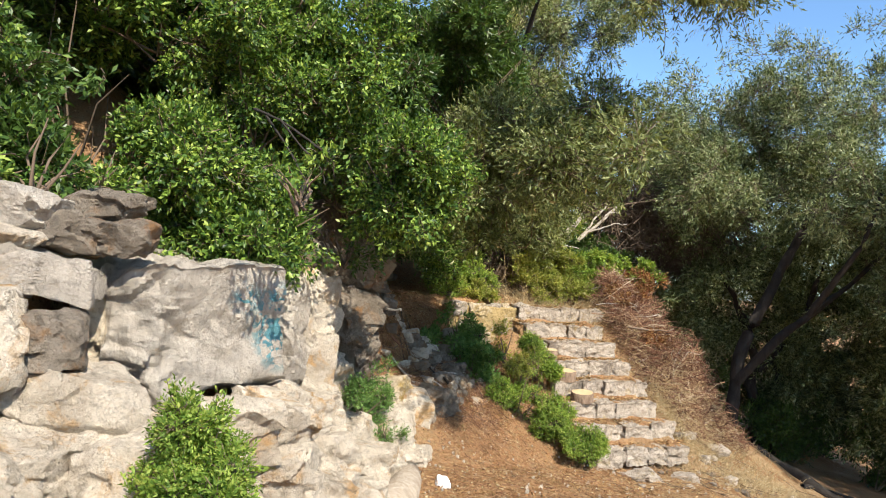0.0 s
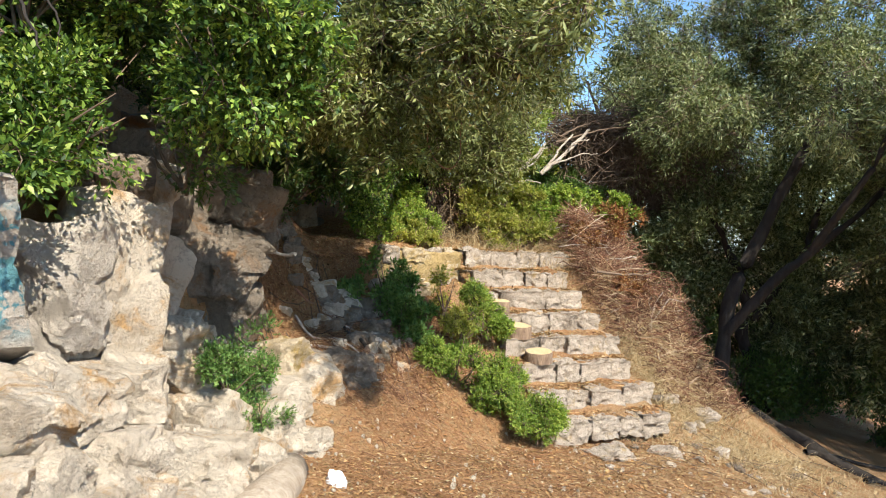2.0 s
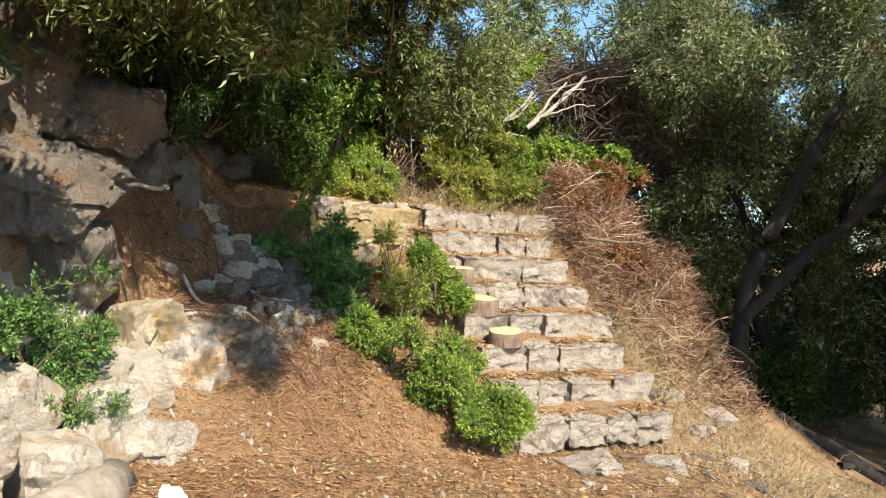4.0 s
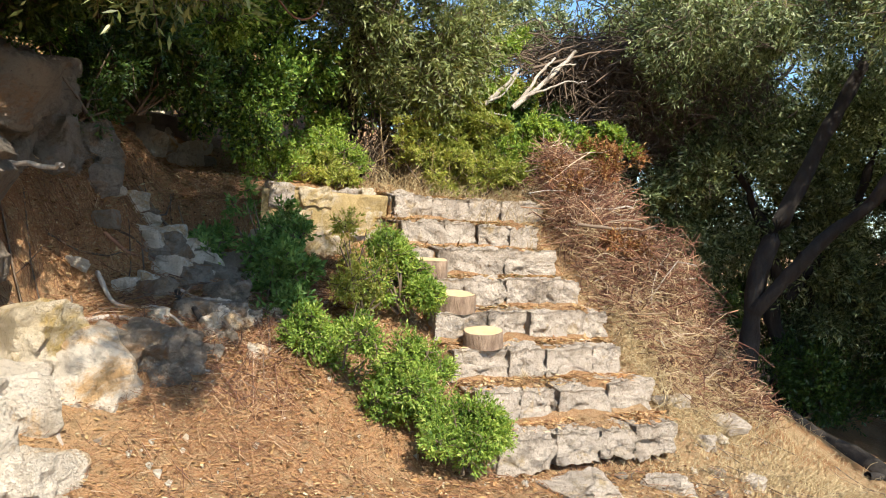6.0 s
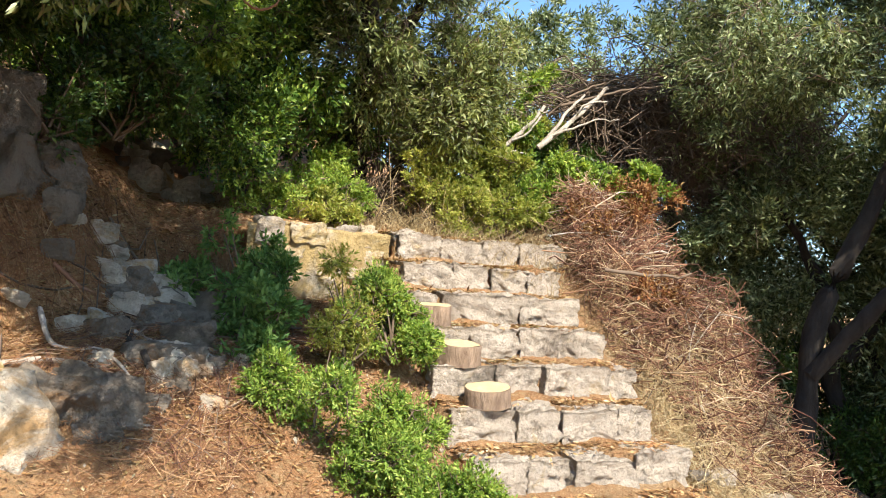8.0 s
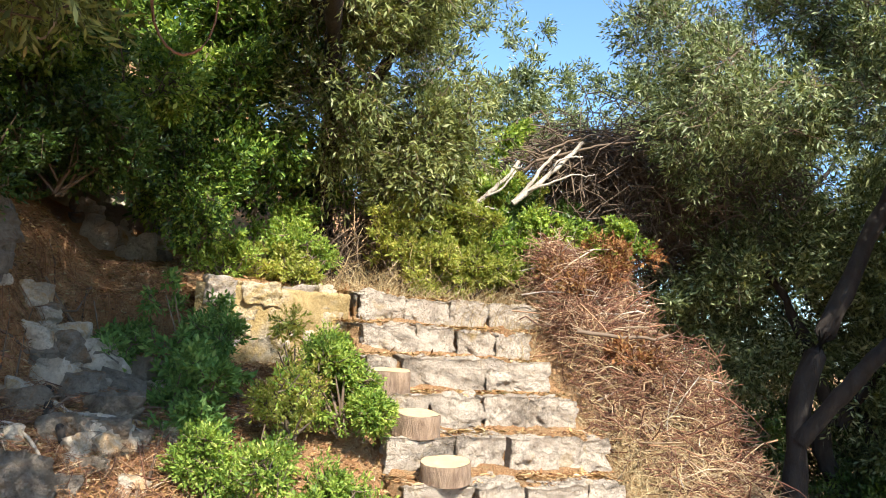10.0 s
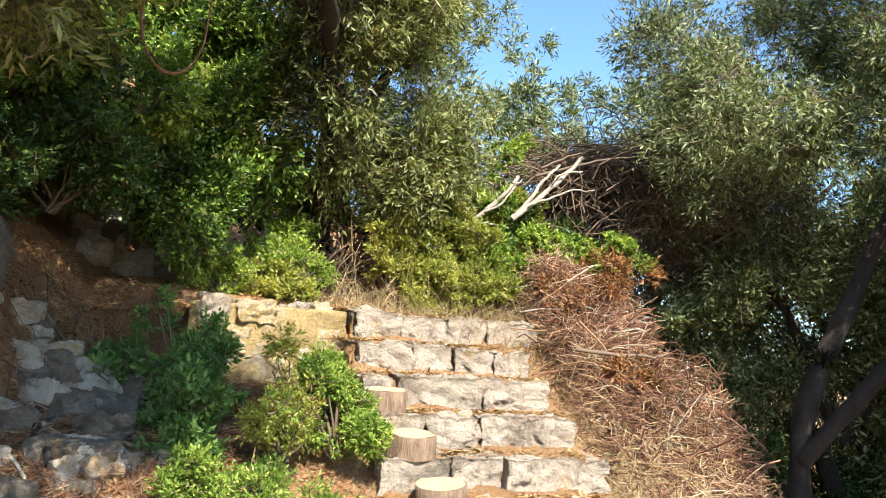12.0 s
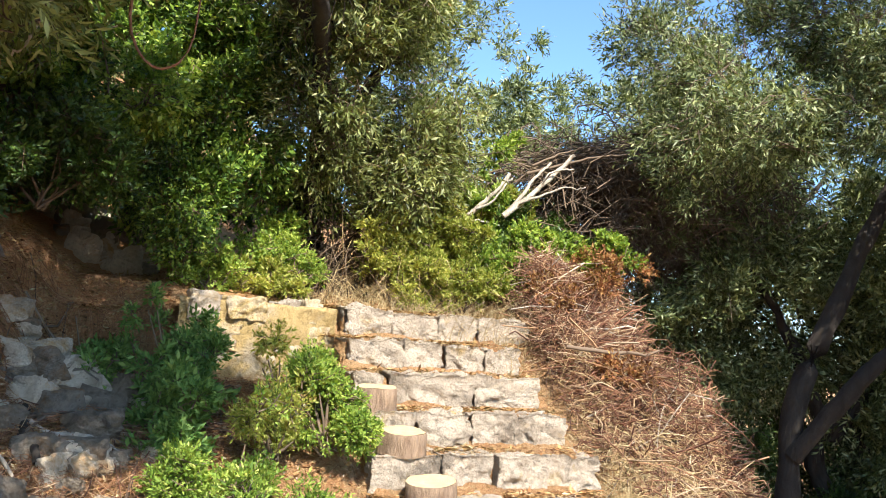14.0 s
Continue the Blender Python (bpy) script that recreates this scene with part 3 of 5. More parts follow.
    ((-0.66, 10.50, 1.82), (0.32, 0.30, 0.26), (0, 0, 50), 63, GREY_SHADE_STONE, GREY),
    ((-0.96, 10.25, 2.12), (0.50, 0.42, 0.40), (0, 6, 20), 64, GREY_SHADE_STONE, GREY),
    ((-1.30, 9.65, 2.42), (0.60, 0.50, 0.50), (0, 0, 10), 66, GREY_SHADE_STONE, GREY),
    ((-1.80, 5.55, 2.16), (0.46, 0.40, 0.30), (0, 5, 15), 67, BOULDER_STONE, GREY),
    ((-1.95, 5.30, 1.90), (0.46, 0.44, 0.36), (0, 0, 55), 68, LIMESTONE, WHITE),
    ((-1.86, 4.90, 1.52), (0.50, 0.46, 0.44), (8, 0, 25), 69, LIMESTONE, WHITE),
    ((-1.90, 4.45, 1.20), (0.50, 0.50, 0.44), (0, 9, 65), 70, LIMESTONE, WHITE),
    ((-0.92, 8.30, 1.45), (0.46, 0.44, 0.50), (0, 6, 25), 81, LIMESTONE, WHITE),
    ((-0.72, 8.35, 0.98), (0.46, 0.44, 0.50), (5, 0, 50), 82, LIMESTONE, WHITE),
    ((-0.98, 8.72, 1.62), (0.40, 0.36, 0.36), (0, 0, 15), 83, GREY_SHADE_STONE, GREY),
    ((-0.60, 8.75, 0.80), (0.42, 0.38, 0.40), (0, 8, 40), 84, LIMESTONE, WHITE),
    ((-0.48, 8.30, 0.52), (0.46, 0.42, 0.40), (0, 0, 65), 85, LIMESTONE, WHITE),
    ((-1.02, 7.90, 1.50), (0.46, 0.44, 0.56), (4, 0, 20), 86, GREY_SHADE_STONE, GREY),
    # outcrop at the foot of the leaf-covered slope
    ((-0.02, 9.36, 0.60), (0.36, 0.38, 0.40), (0, 6, 25), 55, LIMESTONE, WHITE),
    ((-0.24, 9.28, 0.78), (0.32, 0.34, 0.30), (0, 0, 55), 56, MOSSY_STONE, "yellow-stained limestone rock beside the bush"),
    ((0.04, 9.22, 0.30), (0.36, 0.40, 0.34), (6, 0, 15), 57, LIMESTONE, WHITE),
    ((0.10, 9.66, 0.66), (0.30, 0.26, 0.16), (0, 0, 25), 58, GREY_SHADE_STONE, GREY),
    ((-0.28, 8.98, 0.46), (0.46, 0.44, 0.50), (0, 9, 35), 59, LIMESTONE, WHITE),
):
    tall = size[2] > 0.9
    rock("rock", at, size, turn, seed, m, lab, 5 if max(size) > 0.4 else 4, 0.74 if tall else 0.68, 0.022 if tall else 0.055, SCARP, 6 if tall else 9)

# small stones that show through the litter on the slope
r = np.random.default_rng(41)
SLOPE = "stones on the littered slope"
for k in range(84):
    if k < 60:
        x, y = r.uniform(-0.45, 0.75), r.uniform(9.8, 11.0)
        s = r.uniform(0.05, 0.14)
    else:
        x, y = r.uniform(-1.3, 0.2), r.uniform(11.4, 12.4)
        s = r.uniform(0.12, 0.28)
    if k >= 60:
        x, y = -1.60 + 1.0 * r.random(), 12.2 + 0.9 * r.random()
    rock("stone", (x, y, ground_at(x, y) + s * (0.02 if k < 60 else 0.25)), (s, s * r.uniform(0.6, 1), s * r.uniform(0.45, 0.9)), (r.uniform(-15, 15), r.uniform(-15, 15), r.uniform(0, 180)),
         200 + k, GREY_SHADE_STONE if k % 3 == 1 else LIMESTONE, "limestone stone bedded in leaf litter", 4, 0.6, 0.05, SLOPE, 7)
# jagged outcrops: leaning slabs that break through the litter
OUTCROP = "slabs of the slope outcrops"
for cx, cy, sx, sy, count, big in ((0.02, 10.48, 0.24, 0.10, 15, 0.20), (0.44, 9.96, 0.15, 0.08, 9, 0.17), (0.20, 9.54, 0.14, 0.07, 5, 0.24)):
    for k in range(count):
        x, y, s = cx + r.normal(0, sx * 0.6), cy + r.normal(0, sy), big * r.uniform(0.45, 1.1)
        # the darker stone puts the slope's shade into the colour of these pale slabs
        rock("outcrop_rock", (x, y, ground_at(x, y) + s * 0.12), (s * 1.2, s * 0.6, s * r.uniform(0.6, 1.0)), (-28 + r.normal(0, 8), r.normal(0, 12), 24 + r.normal(0, 16)),
             600 + int(cx * 100) + k, GREY_SHADE_STONE if k % 2 or cy < 9.7 else LIMESTONE, "jagged pale limestone slab breaking through the litter", 4, 0.62, 0.05, OUTCROP, 5)
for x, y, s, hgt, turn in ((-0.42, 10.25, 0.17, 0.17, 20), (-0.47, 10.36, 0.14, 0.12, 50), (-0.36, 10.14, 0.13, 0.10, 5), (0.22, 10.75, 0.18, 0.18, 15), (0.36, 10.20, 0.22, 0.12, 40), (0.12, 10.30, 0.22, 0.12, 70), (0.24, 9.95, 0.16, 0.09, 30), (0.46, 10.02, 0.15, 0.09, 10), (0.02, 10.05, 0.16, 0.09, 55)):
    rock("stone", (x, y, ground_at(x, y) + hgt * 0.32), (s, s * 0.8, hgt), (0, 0, turn), int(300 + x * 100 + y), GREY_SHADE_STONE, "angular grey stone on the shaded slope", 4, 0.6, 0.04, SLOPE, 5)
for x, y, sx, sy, turn, seed in ((2.48, 9.88, 0.36, 0.26, 25, 401), (2.98, 10.14, 0.24, 0.16, 0, 402), (3.62, 10.55, 0.14, 0.10, 30, 403), (3.45, 11.0, 0.16, 0.12, 60, 404), (3.3, 11.25, 0.2, 0.14, 10, 405), (3.7, 11.4, 0.22, 0.3, 20, 406)):
    rock("flat_stone", (x, y, ground_at(x, y) + 0.012), (sx, sy, 0.09), (0, 0, turn), seed, STEP_STONE, "flat pale stone sunk in the ground by the steps", 4)

r = np.random.default_rng(43)
for k in range(46):
    x, y, s = r.uniform(2.3, 4.7), r.uniform(9.3, 11.3), 0.03 + r.exponential(0.025)
    u_, v_ = (np.array([x, y]) - STAIR) @ SU, (np.array([x, y]) - STAIR) @ SV
    if u_ < 1.6 and v_ > -0.1:
        continue
    rock("stone", (x, y, ground_at(x, y) + s * 0.1), (s * 1.3, s, s * 0.6), (0, 0, r.uniform(0, 180)), 420 + k, (LIMESTONE, STEP_STONE, GREY_SHADE_STONE)[k % 3], "small loose stone on the sunny bank", 2, 0.6, 0.05, "loose stones on the bank", 6)

# ---------------------------------------------------------------- stone stairs
stairs = thing("stone_stairs", on_stairs(0.65, 1.0, 0.0), "eight rough-hewn stone steps, littered with dry needles", "stairs")


def hewn_mesh(name, w, d, h, seed, mat, amp=0.014):
    """A roughly squared block: bulging faces, worn arrises."""
    bm = bmesh.new()
    bmesh.ops.create_cube(bm, size=1.0)
    bmesh.ops.subdivide_edges(bm, edges=bm.edges[:], cuts=14, use_grid_fill=True)
    f1, f2 = wave_noise(seed, 3, 7.0), wave_noise(seed + 1, 3, 26.0)
    vs = np.array([v.co for v in bm.verts])
    q = vs * 2
    c = 0.91
    over = np.clip(np.abs(q) - c, 0, None)
    ln = np.linalg.norm(over, axis=1, keepdims=True)
    core = np.clip(q, -c, c)
    q = core + np.where(ln > 0, over / np.maximum(ln, 1e-6) * np.minimum(ln, 1 - c), 0)
    rr = np.random.default_rng(seed)
    skew = rr.normal(0, 0.012, 3)
    p = q * 0.5 * np.array([w, d, h])
    p[:, 0] += q[:, 2] * skew[0] * w
    p[:, 2] += q[:, 0] * skew[1] * h * 0.5
    p[:, 1] += q[:, 0] * skew[2] * d * 0.6
    n = unit(q)
    p = p + n * (f1(p + seed) * amp * 0.8 + f2(p + seed) * amp * 0.62 + fracture(p, seed + 2, 0.08) * amp * 0.60)[:, None]
    for v, co in zip(bm.verts, p):
        v.co = co
    for f in bm.faces:
        f.smooth = True
    me = bpy.data.meshes.new(name)
    bm.to_mesh(me)
    bm.free()
    me.materials.append(mat)
    return me


# each course: joints along the step, and how far single stones are set back
COURSES = (
    ((0.0, 0.40, 0.73, 1.02, 1.38), (0, 0, 0.0, 0.04)),
    ((0.0, 0.33, 0.60, 1.02, 1.42), (0, 0, 0, 0.04)),
    ((0.0, 0.40, 0.68, 1.08, 1.32), (0, 0, 0, 0)),
    ((0.0, 0.42, 0.74, 1.06, 1.46), (0, 0, 0, 0.02)),
    ((0.02, 0.36, 0.72, 1.00, 1.37), (0, 0, 0, 0)),
    ((0.06, 0.26, 0.86, 1.32), (0, 0, 0)),
    ((0.08, 0.48, 0.78, 1.08, 1.36), (0, 0.01, 0, 0)),
    ((0.15, 0.50, 0.84, 1.16, 1.56), (0, 0, 0.02, 0)),
)
for i, (cuts, backs) in enumerate(COURSES):
    for j, (a, b) in enumerate(zip(cuts, cuts[1:])):
        seed = 500 + i * 10 + j
        rr = np.random.default_rng(seed)
        h, d = 0.212 + rr.normal(0, 0.006), 0.36
        me = hewn_mesh("stone", b - a + 0.006, d, h, seed, STEP_STONE, 0.015)
        z = 0.22 + RISE * i - h / 2 + rr.normal(0, 0.006)
        at = on_stairs((a + b) / 2, TREAD * i + d / 2 + backs[j] + rr.normal(0, 0.008), z)
        me.transform(pose(*(at - np.array(stairs.location)), rr.normal(0, 1.2), rr.normal(0, 0.6), 30 + rr.normal(0, 1.0)))
        mesh_part("stone", me, stairs)
    # earth packed into the joints behind the faces
    a, b = cuts[0] + 0.03, cuts[-1] - 0.05
    box = np.array([on_stairs(u_, TREAD * i + v_, z_) for u_ in (a, b) for v_ in (0.085 + max(backs), 0.20) for z_ in (RISE * i + 0.01, RISE * i + 0.195)])
    hang("joint_earth", mesh_from("joint_earth", box, np.array([[0, 1, 5, 4], [2, 6, 7, 3], [1, 3, 7, 5], [0, 2, 3, 1], [4, 5, 7, 6]]), SOIL), stairs, "earth packed in the joints")
# earth and crumbs that fill the back of each tread
crumb = wave_noise(88, 4, 5.0)
for i, (cuts, backs) in enumerate(COURSES[:-1]):
    gu, gv = np.meshgrid(np.linspace(cuts[0] + 0.01, cuts[-1] - 0.01, 56), np.linspace(0.10, 0.34, 12))
    q = STAIR + SU * gu[..., None] + SV * (gv + TREAD * i)[..., None]
    back = (gv - 0.10) / 0.24
    zz = 0.212 + RISE * i + 0.050 * back ** 2 + 0.014 * crumb(np.stack([q[..., 0], q[..., 1], 0 * gu + i], -1)) - 0.05 * ease(0.12, 0.0, back) - 0.08 * ease(0.05, 0.0, gu - cuts[0]) - 0.08 * ease(0.05, 0.0, cuts[-1] - gu)
    ii = (np.arange(11)[:, None] * 56 + np.arange(55)[None]).ravel()
    me = mesh_from("tread_earth", np.concatenate([q, zz[..., None]], -1).reshape(-1, 3), np.stack([ii, ii + 1, ii + 57, ii + 56], -1), SOIL, True)
    hang("tread_earth", me, stairs, "reddish earth and crumbs on the tread")

# ---------------------------------------------------------------- retaining wall beside the top step
wall = thing("retaining_wall", (0.6, 11.4, 1.0), "low rubble retaining wall stained with ochre lichen", "wall")
wall["kind"] = "structure"
P0, P1 = np.array([1.09, 11.70]), np.array([0.02, 11.02])
along = (P1 - P0) / np.linalg.norm(P1 - P0)
inward = np.array([along[1], -along[0]])
if inward[1] < 0:
    inward = -inward
rr = np.random.default_rng(77)
for row, (z0, z1) in enumerate(((0.86, 1.08), (1.06, 1.29), (1.27, 1.47), (1.45, 1.64))):
    s = -0.02 + 0.08 * (row % 2)
    while s < 0.86:
        w = rr.uniform(0.13, 0.34)
        c = P0 + along * (s + w / 2) + inward * (0.11 + rr.normal(0, 0.012))
        h = (z1 - z0) * rr.uniform(0.80, 1.04)
        me = hewn_mesh("stone", (w - 0.006) * rr.uniform(0.8, 1.0), 0.22, h, 700 + row * 20 + int(s * 10), MOSSY_STONE if rr.random() < 0.6 else STEP_STONE, 0.014)
        me.transform(pose(c[0] - 0.6, c[1] - 11.4, (z0 + z1) / 2 - 1.0, rr.normal(0, 3), rr.normal(0, 4), math.degrees(math.atan2(along[1], along[0])) + rr.normal(0, 3)))
        mesh_part("stone", me, wall)
        s += w
lump = wave_noise(78, 4, 4.0)
gs, gz_ = np.meshgrid(np.linspace(-0.01, 0.98, 80), np.linspace(0.7, 1.62, 56))
face = P0 + along * gs[..., None] + inward * (0.016 + 0.024 * lump(np.stack([gs, 0 * gs, gz_], -1)) + 0.26 * ease(1.60, 1.62, gz_))[..., None]
ii = (np.arange(55)[:, None] * 80 + np.arange(79)[None]).ravel()
me = mesh_from("mortar", np.concatenate([face, gz_[..., None]], -1).reshape(-1, 3) - np.array([0.6, 11.4, 1.0]), np.stack([ii, ii + 80, ii + 81, ii + 1], -1), EARTH_RENDER, True)
mesh_part("mortar", me, wall, "ochre earth mortar between the stones")

# ---------------------------------------------------------------- log slices on the steps
CUTWOOD, nt, bs = material("fresh_sawn_wood")
co = nt.nodes.new("ShaderNodeTexCoord").outputs["Object"]
ringtex = node(nt, "ShaderNodeTexWave", Scale=26.0, Distortion=2.0, Detail=3.0)
ringtex.wave_type, ringtex.rings_direction = "RINGS", "Z"
nt.links.new(co, ringtex.inputs["Vector"])
col = mix(nt, ringtex.outputs["Fac"], (0.46, 0.33, 0.17), (0.56, 0.42, 0.24))
col = mix(nt, step_up(nt, noise_tex(nt, co, 18, 5), 0.45, 0.7), col, (0.58, 0.45, 0.27))
nt.links.new(col, bs.inputs["Base Color"])
bs.inputs["Roughness"].default_value = 0.8


def log_slice(at, radius, height, seed, tilt=(0, 0, 0)):
    ob = thing("log_slice", at, "short sawn log slice with rough bark lying on a step", "log", "log slices on the stairs")
    n = 36
    ang = np.arange(n) / n * 2 * np.pi
    f = wave_noise(seed, 3, 1.6)
    rad = radius * (1 + 0.05 * f(np.stack([np.cos(ang), np.sin(ang), 0 * ang], -1)))
    crease = np.random.default_rng(seed).normal(0, 0.012, n)
    zz = [0, height * 0.5, height * 0.94, height]
    kk = [1.02, 1.0, 1.0, 0.965]
    v = np.concatenate([np.stack([np.cos(ang) * (rad * k * (1 + crease)), np.sin(ang) * (rad * k * (1 + crease)), 0 * ang + z], -1) for z, k in zip(zz, kk)])
    i = np.arange(n)
    q = np.concatenate([np.stack([i + a * n, (i + 1) % n + a * n, (i + 1) % n + (a + 1) * n, i + (a + 1) * n], -1) for a in range(3)])
    mesh_part("bark", mesh_from("bark", v, q, LOGBARK, True), ob)
    top = [(0, 0, height + 0.001)]
    for k in (0.5, 0.962):
        top += [(math.cos(a) * rr_ * k, math.sin(a) * rr_ * k, height + 0.001 + 0.002 * math.sin(a * 3 + seed)) for a, rr_ in zip(ang, rad)]
    tri = [(0, 1 + j, 1 + (j + 1) % n) for j in range(n)]
    for j in range(n):
        tri += [(1 + j, 1 + n + j, 1 + n + (j + 1) % n), (1 + j, 1 + n + (j + 1) % n, 1 + (j + 1) % n)]
    mesh_part("cut_face", mesh_from("cut_face", top, tri, CUTWOOD, True), ob, "pale yellow sawn end grain")
    ob.rotation_euler = [radians(a) for a in tilt]
    return ob


log_slice(on_stairs(0.22, 0.99, 0.825), 0.13, 0.12, 3, (4, 1, 0))
log_slice(on_stairs(0.28, 0.70, 0.635), 0.135, 0.10, 4, (5, -2, 0))
log_slice(on_stairs(0.17, 1.30, 1.025), 0.12, 0.13, 6, (4, 0, 0))

# ---------------------------------------------------------------- worn timber leaning on the rocks
plank = thing("weathered_log", (0.10, 7.7, 0.3), "thick pale barkless log lying against the rocks", "log")
ends = np.array([(0.10, 8.305, 0.27), (0.10, 8.295, 0.27), (0.12, 8.05, 0.27), (0.10, 7.6, 0.26), (0.06, 7.1, 0.26), (0.04, 6.95, 0.26)])
v, f = tubes(ends[None], np.array([[0.002, 0.12, 0.13, 0.14, 0.14, 0.02]]), 28)
nz = wave_noise(61, 3, 4.0)
v = v + unit(v - np.array([0.09, 0, 0.26]) * np.array([1, 0, 1]) - v * np.array([0, 1, 0])) * (nz(v) * 0.02)[:, None]
hang("trunk", mesh_from("trunk", v, f, PLANKWOOD, True), plank)


def stick(points, r0, r1, seed, label, mat=None):
    pts = np.array(points, float)
    ob = thing("fallen_branch", pts[0], label, "branch", "fallen branches")
    me, _ = limb_mesh("stem", pts, r0, r1, mat or BRUSH, 7, 20, 0.03, seed)
    hang("stem", me, ob)
    return ob


def lying(*xy):
    return [(x, y, ground_at(x, y) + 0.02) for x, y in xy]


stick(((-0.27, 9.25, 0.80), (-0.05, 9.05, 0.56), (0.14, 8.9, 0.36), (0.27, 8.72, 0.17)), 0.018, 0.012, 31, "dry bare branch leaning on the outcrop", DEADWOOD)
stick(((-0.50, 7.5, 0.42), (-0.40, 7.4, 0.32), (-0.28, 7.3, 0.26), (-0.16, 7.1, 0.22)), 0.020, 0.014, 32, "crooked grey branch among the rocks", DEADWOOD)
stick(lying((-0.30, 9.95), (-0.12, 9.82), (0.08, 9.88), (0.35, 9.72)), 0.014, 0.006, 33, "curved bare root on the littered slope", DEADWOOD)
stick(lying((0.05, 10.12), (0.25, 10.06), (0.42, 10.12), (0.62, 10.08)), 0.013, 0.006, 34, "curved bare root on the littered slope", DEADWOOD)
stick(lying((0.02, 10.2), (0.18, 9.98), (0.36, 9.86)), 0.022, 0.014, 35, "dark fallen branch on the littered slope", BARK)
stick(lying((-0.25, 9.55), (-0.05, 9.72), (0.18, 9.70), (0.34, 9.58), (0.50, 9.62)), 0.017, 0.007, 46, "curved bare root on the littered slope", DEADWOOD)
stick(lying((0.10, 10.28), (0.32, 10.16), (0.55, 10.20), (0.80, 10.14)), 0.014, 0.006, 47, "curved bare root on the littered slope", PLANKWOOD)
stick(lying((-0.28, 10.62), (-0.12, 10.66), (0.02, 10.74)), 0.016, 0.010, 48, "short dry branch on the shaded slope", PLANKWOOD)
stick(((0.05, 9.05, 3.0), (0.10, 9.0, 2.72), (0.22, 8.98, 2.55), (0.36, 9.0, 2.62)), 0.008, 0.004, 49, "bare pale twig hanging from the olive", DEADWOOD)
stick(lying((-0.35, 10.1), (-0.22, 10.2), (-0.1, 10.4)), 0.014, 0.01, 36, "short dry branch on the shaded slope", BRUSH)
stick(((-0.62, 9.42, 1.62), (-0.40, 9.40, 1.60), (-0.2, 9.42, 1.62)), 0.016, 0.010, 37, "dry stick poking out beside the block", DEADWOOD)
stick(((0.85, 9.35, 3.0), (0.80, 9.32, 2.55), (0.92, 9.28, 2.33), (1.02, 9.3, 2.36), (1.04, 9.35, 2.6), (1.0, 9.4, 3.0)), 0.006, 0.004, 38, "bare looping twig hanging from the olive", BRUSH)
stick(((0.45, 9.5, 3.1), (0.42, 9.45, 2.7), (0.36, 9.4, 2.45), (0.30, 9.38, 2.40)), 0.009, 0.004, 39, "bare twig hanging from the olive", DEADWOOD)
stick(((-1.05, 6.85, 3.05), (-0.80, 6.6, 2.95), (-0.55, 6.45, 2.82), (-0.38, 6.4, 2.74)), 0.013, 0.006, 40, "bare dry branch among the evergreens", BARK)
stick(((-0.95, 6.8, 3.0), (-0.75, 6.55, 2.80), (-0.60, 6.4, 2.62), (-0.5, 6.35, 2.5)), 0.008, 0.004, 41, "bare dry branch among the evergreens", BARK)
stick(((-0.80, 6.6, 2.95), (-0.62, 6.4, 2.78), (-0.46, 6.35, 2.62), (-0.42, 6.3, 2.5)), 0.007, 0.003, 42, "bare dry branch among the evergreens", BARK)
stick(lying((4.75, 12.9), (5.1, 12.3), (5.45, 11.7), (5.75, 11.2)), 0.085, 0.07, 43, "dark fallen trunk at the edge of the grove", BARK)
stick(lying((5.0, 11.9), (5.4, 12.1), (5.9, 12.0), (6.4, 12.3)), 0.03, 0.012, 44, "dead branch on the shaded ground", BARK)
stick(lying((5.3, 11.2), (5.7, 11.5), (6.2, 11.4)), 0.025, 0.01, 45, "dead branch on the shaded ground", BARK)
CAP, nt, bs = material("blue_plastic")
bs.inputs["Base Color"].default_value, bs.inputs["Roughness"].default_value = (0.02, 0.06, 0.35, 1), 0.4
cap = new("bottle_cap", None)
cap.location = (-0.22, 7.30, ground_at(-0.22, 7.30) + 0.012)
tagged(cap, "blue plastic bottle cap among the rocks", "litter")
ang = np.arange(24) / 24 * 2 * np.pi
prof = ((0.0, 0.030), (0.040, 0.030), (0.045, 0.024), (0.045, 0.0))
v = np.concatenate([np.stack([np.cos(ang) * (rd + 1e-4), np.sin(ang) * (rd + 1e-4), 0 * ang + zz], -1) for rd, zz in prof])
i24 = np.arange(24)
f = np.concatenate([np.stack([i24 + k * 24, i24 + k * 24 + 24, (i24 + 1) % 24 + k * 24 + 24, (i24 + 1) % 24 + k * 24], -1) for k in range(3)])
mesh_part("shell", mesh_from("shell", v, f, CAP), cap)

bag = new("crumpled_paper", rock_mesh("crumpled_paper", (0.11, 0.09, 0.08), 91, None, 4, 16, 0.6, 0.07))
PAPER, nt, bs = material("white_paper")
nt.links.new(ramp(nt, noise_tex(nt, world_pos(nt), 30, 4), [(0.3, (0.70, 0.70, 0.72)), (0.7, (0.84, 0.84, 0.84))]), bs.inputs["Base Color"])
bag.data.materials.clear()
bag.data.materials.append(PAPER)
bag.location = (0.40, 8.2, ground_at(0.40, 8.2) + 0.032)
tagged(bag, "crumpled white paper lying on the leaf litter", "litter")

# ---------------------------------------------------------------- shrubs
def shrub(at, radii, count, leaf, aspect, per, mat, seed, label, name="shrub", shoot=0.065, droop=-0.08, stems=7, **more):
    x, y, z = at
    ob = thing(name, (x, y, z - radii[2]), label, "shrub")
    rr = np.random.default_rng(seed)
    tips = np.array(at) + unit(rr.normal(size=(stems, 3))) * np.array(radii) * 0.7
    root = np.array([x, y, z - radii[2] * 1.02])
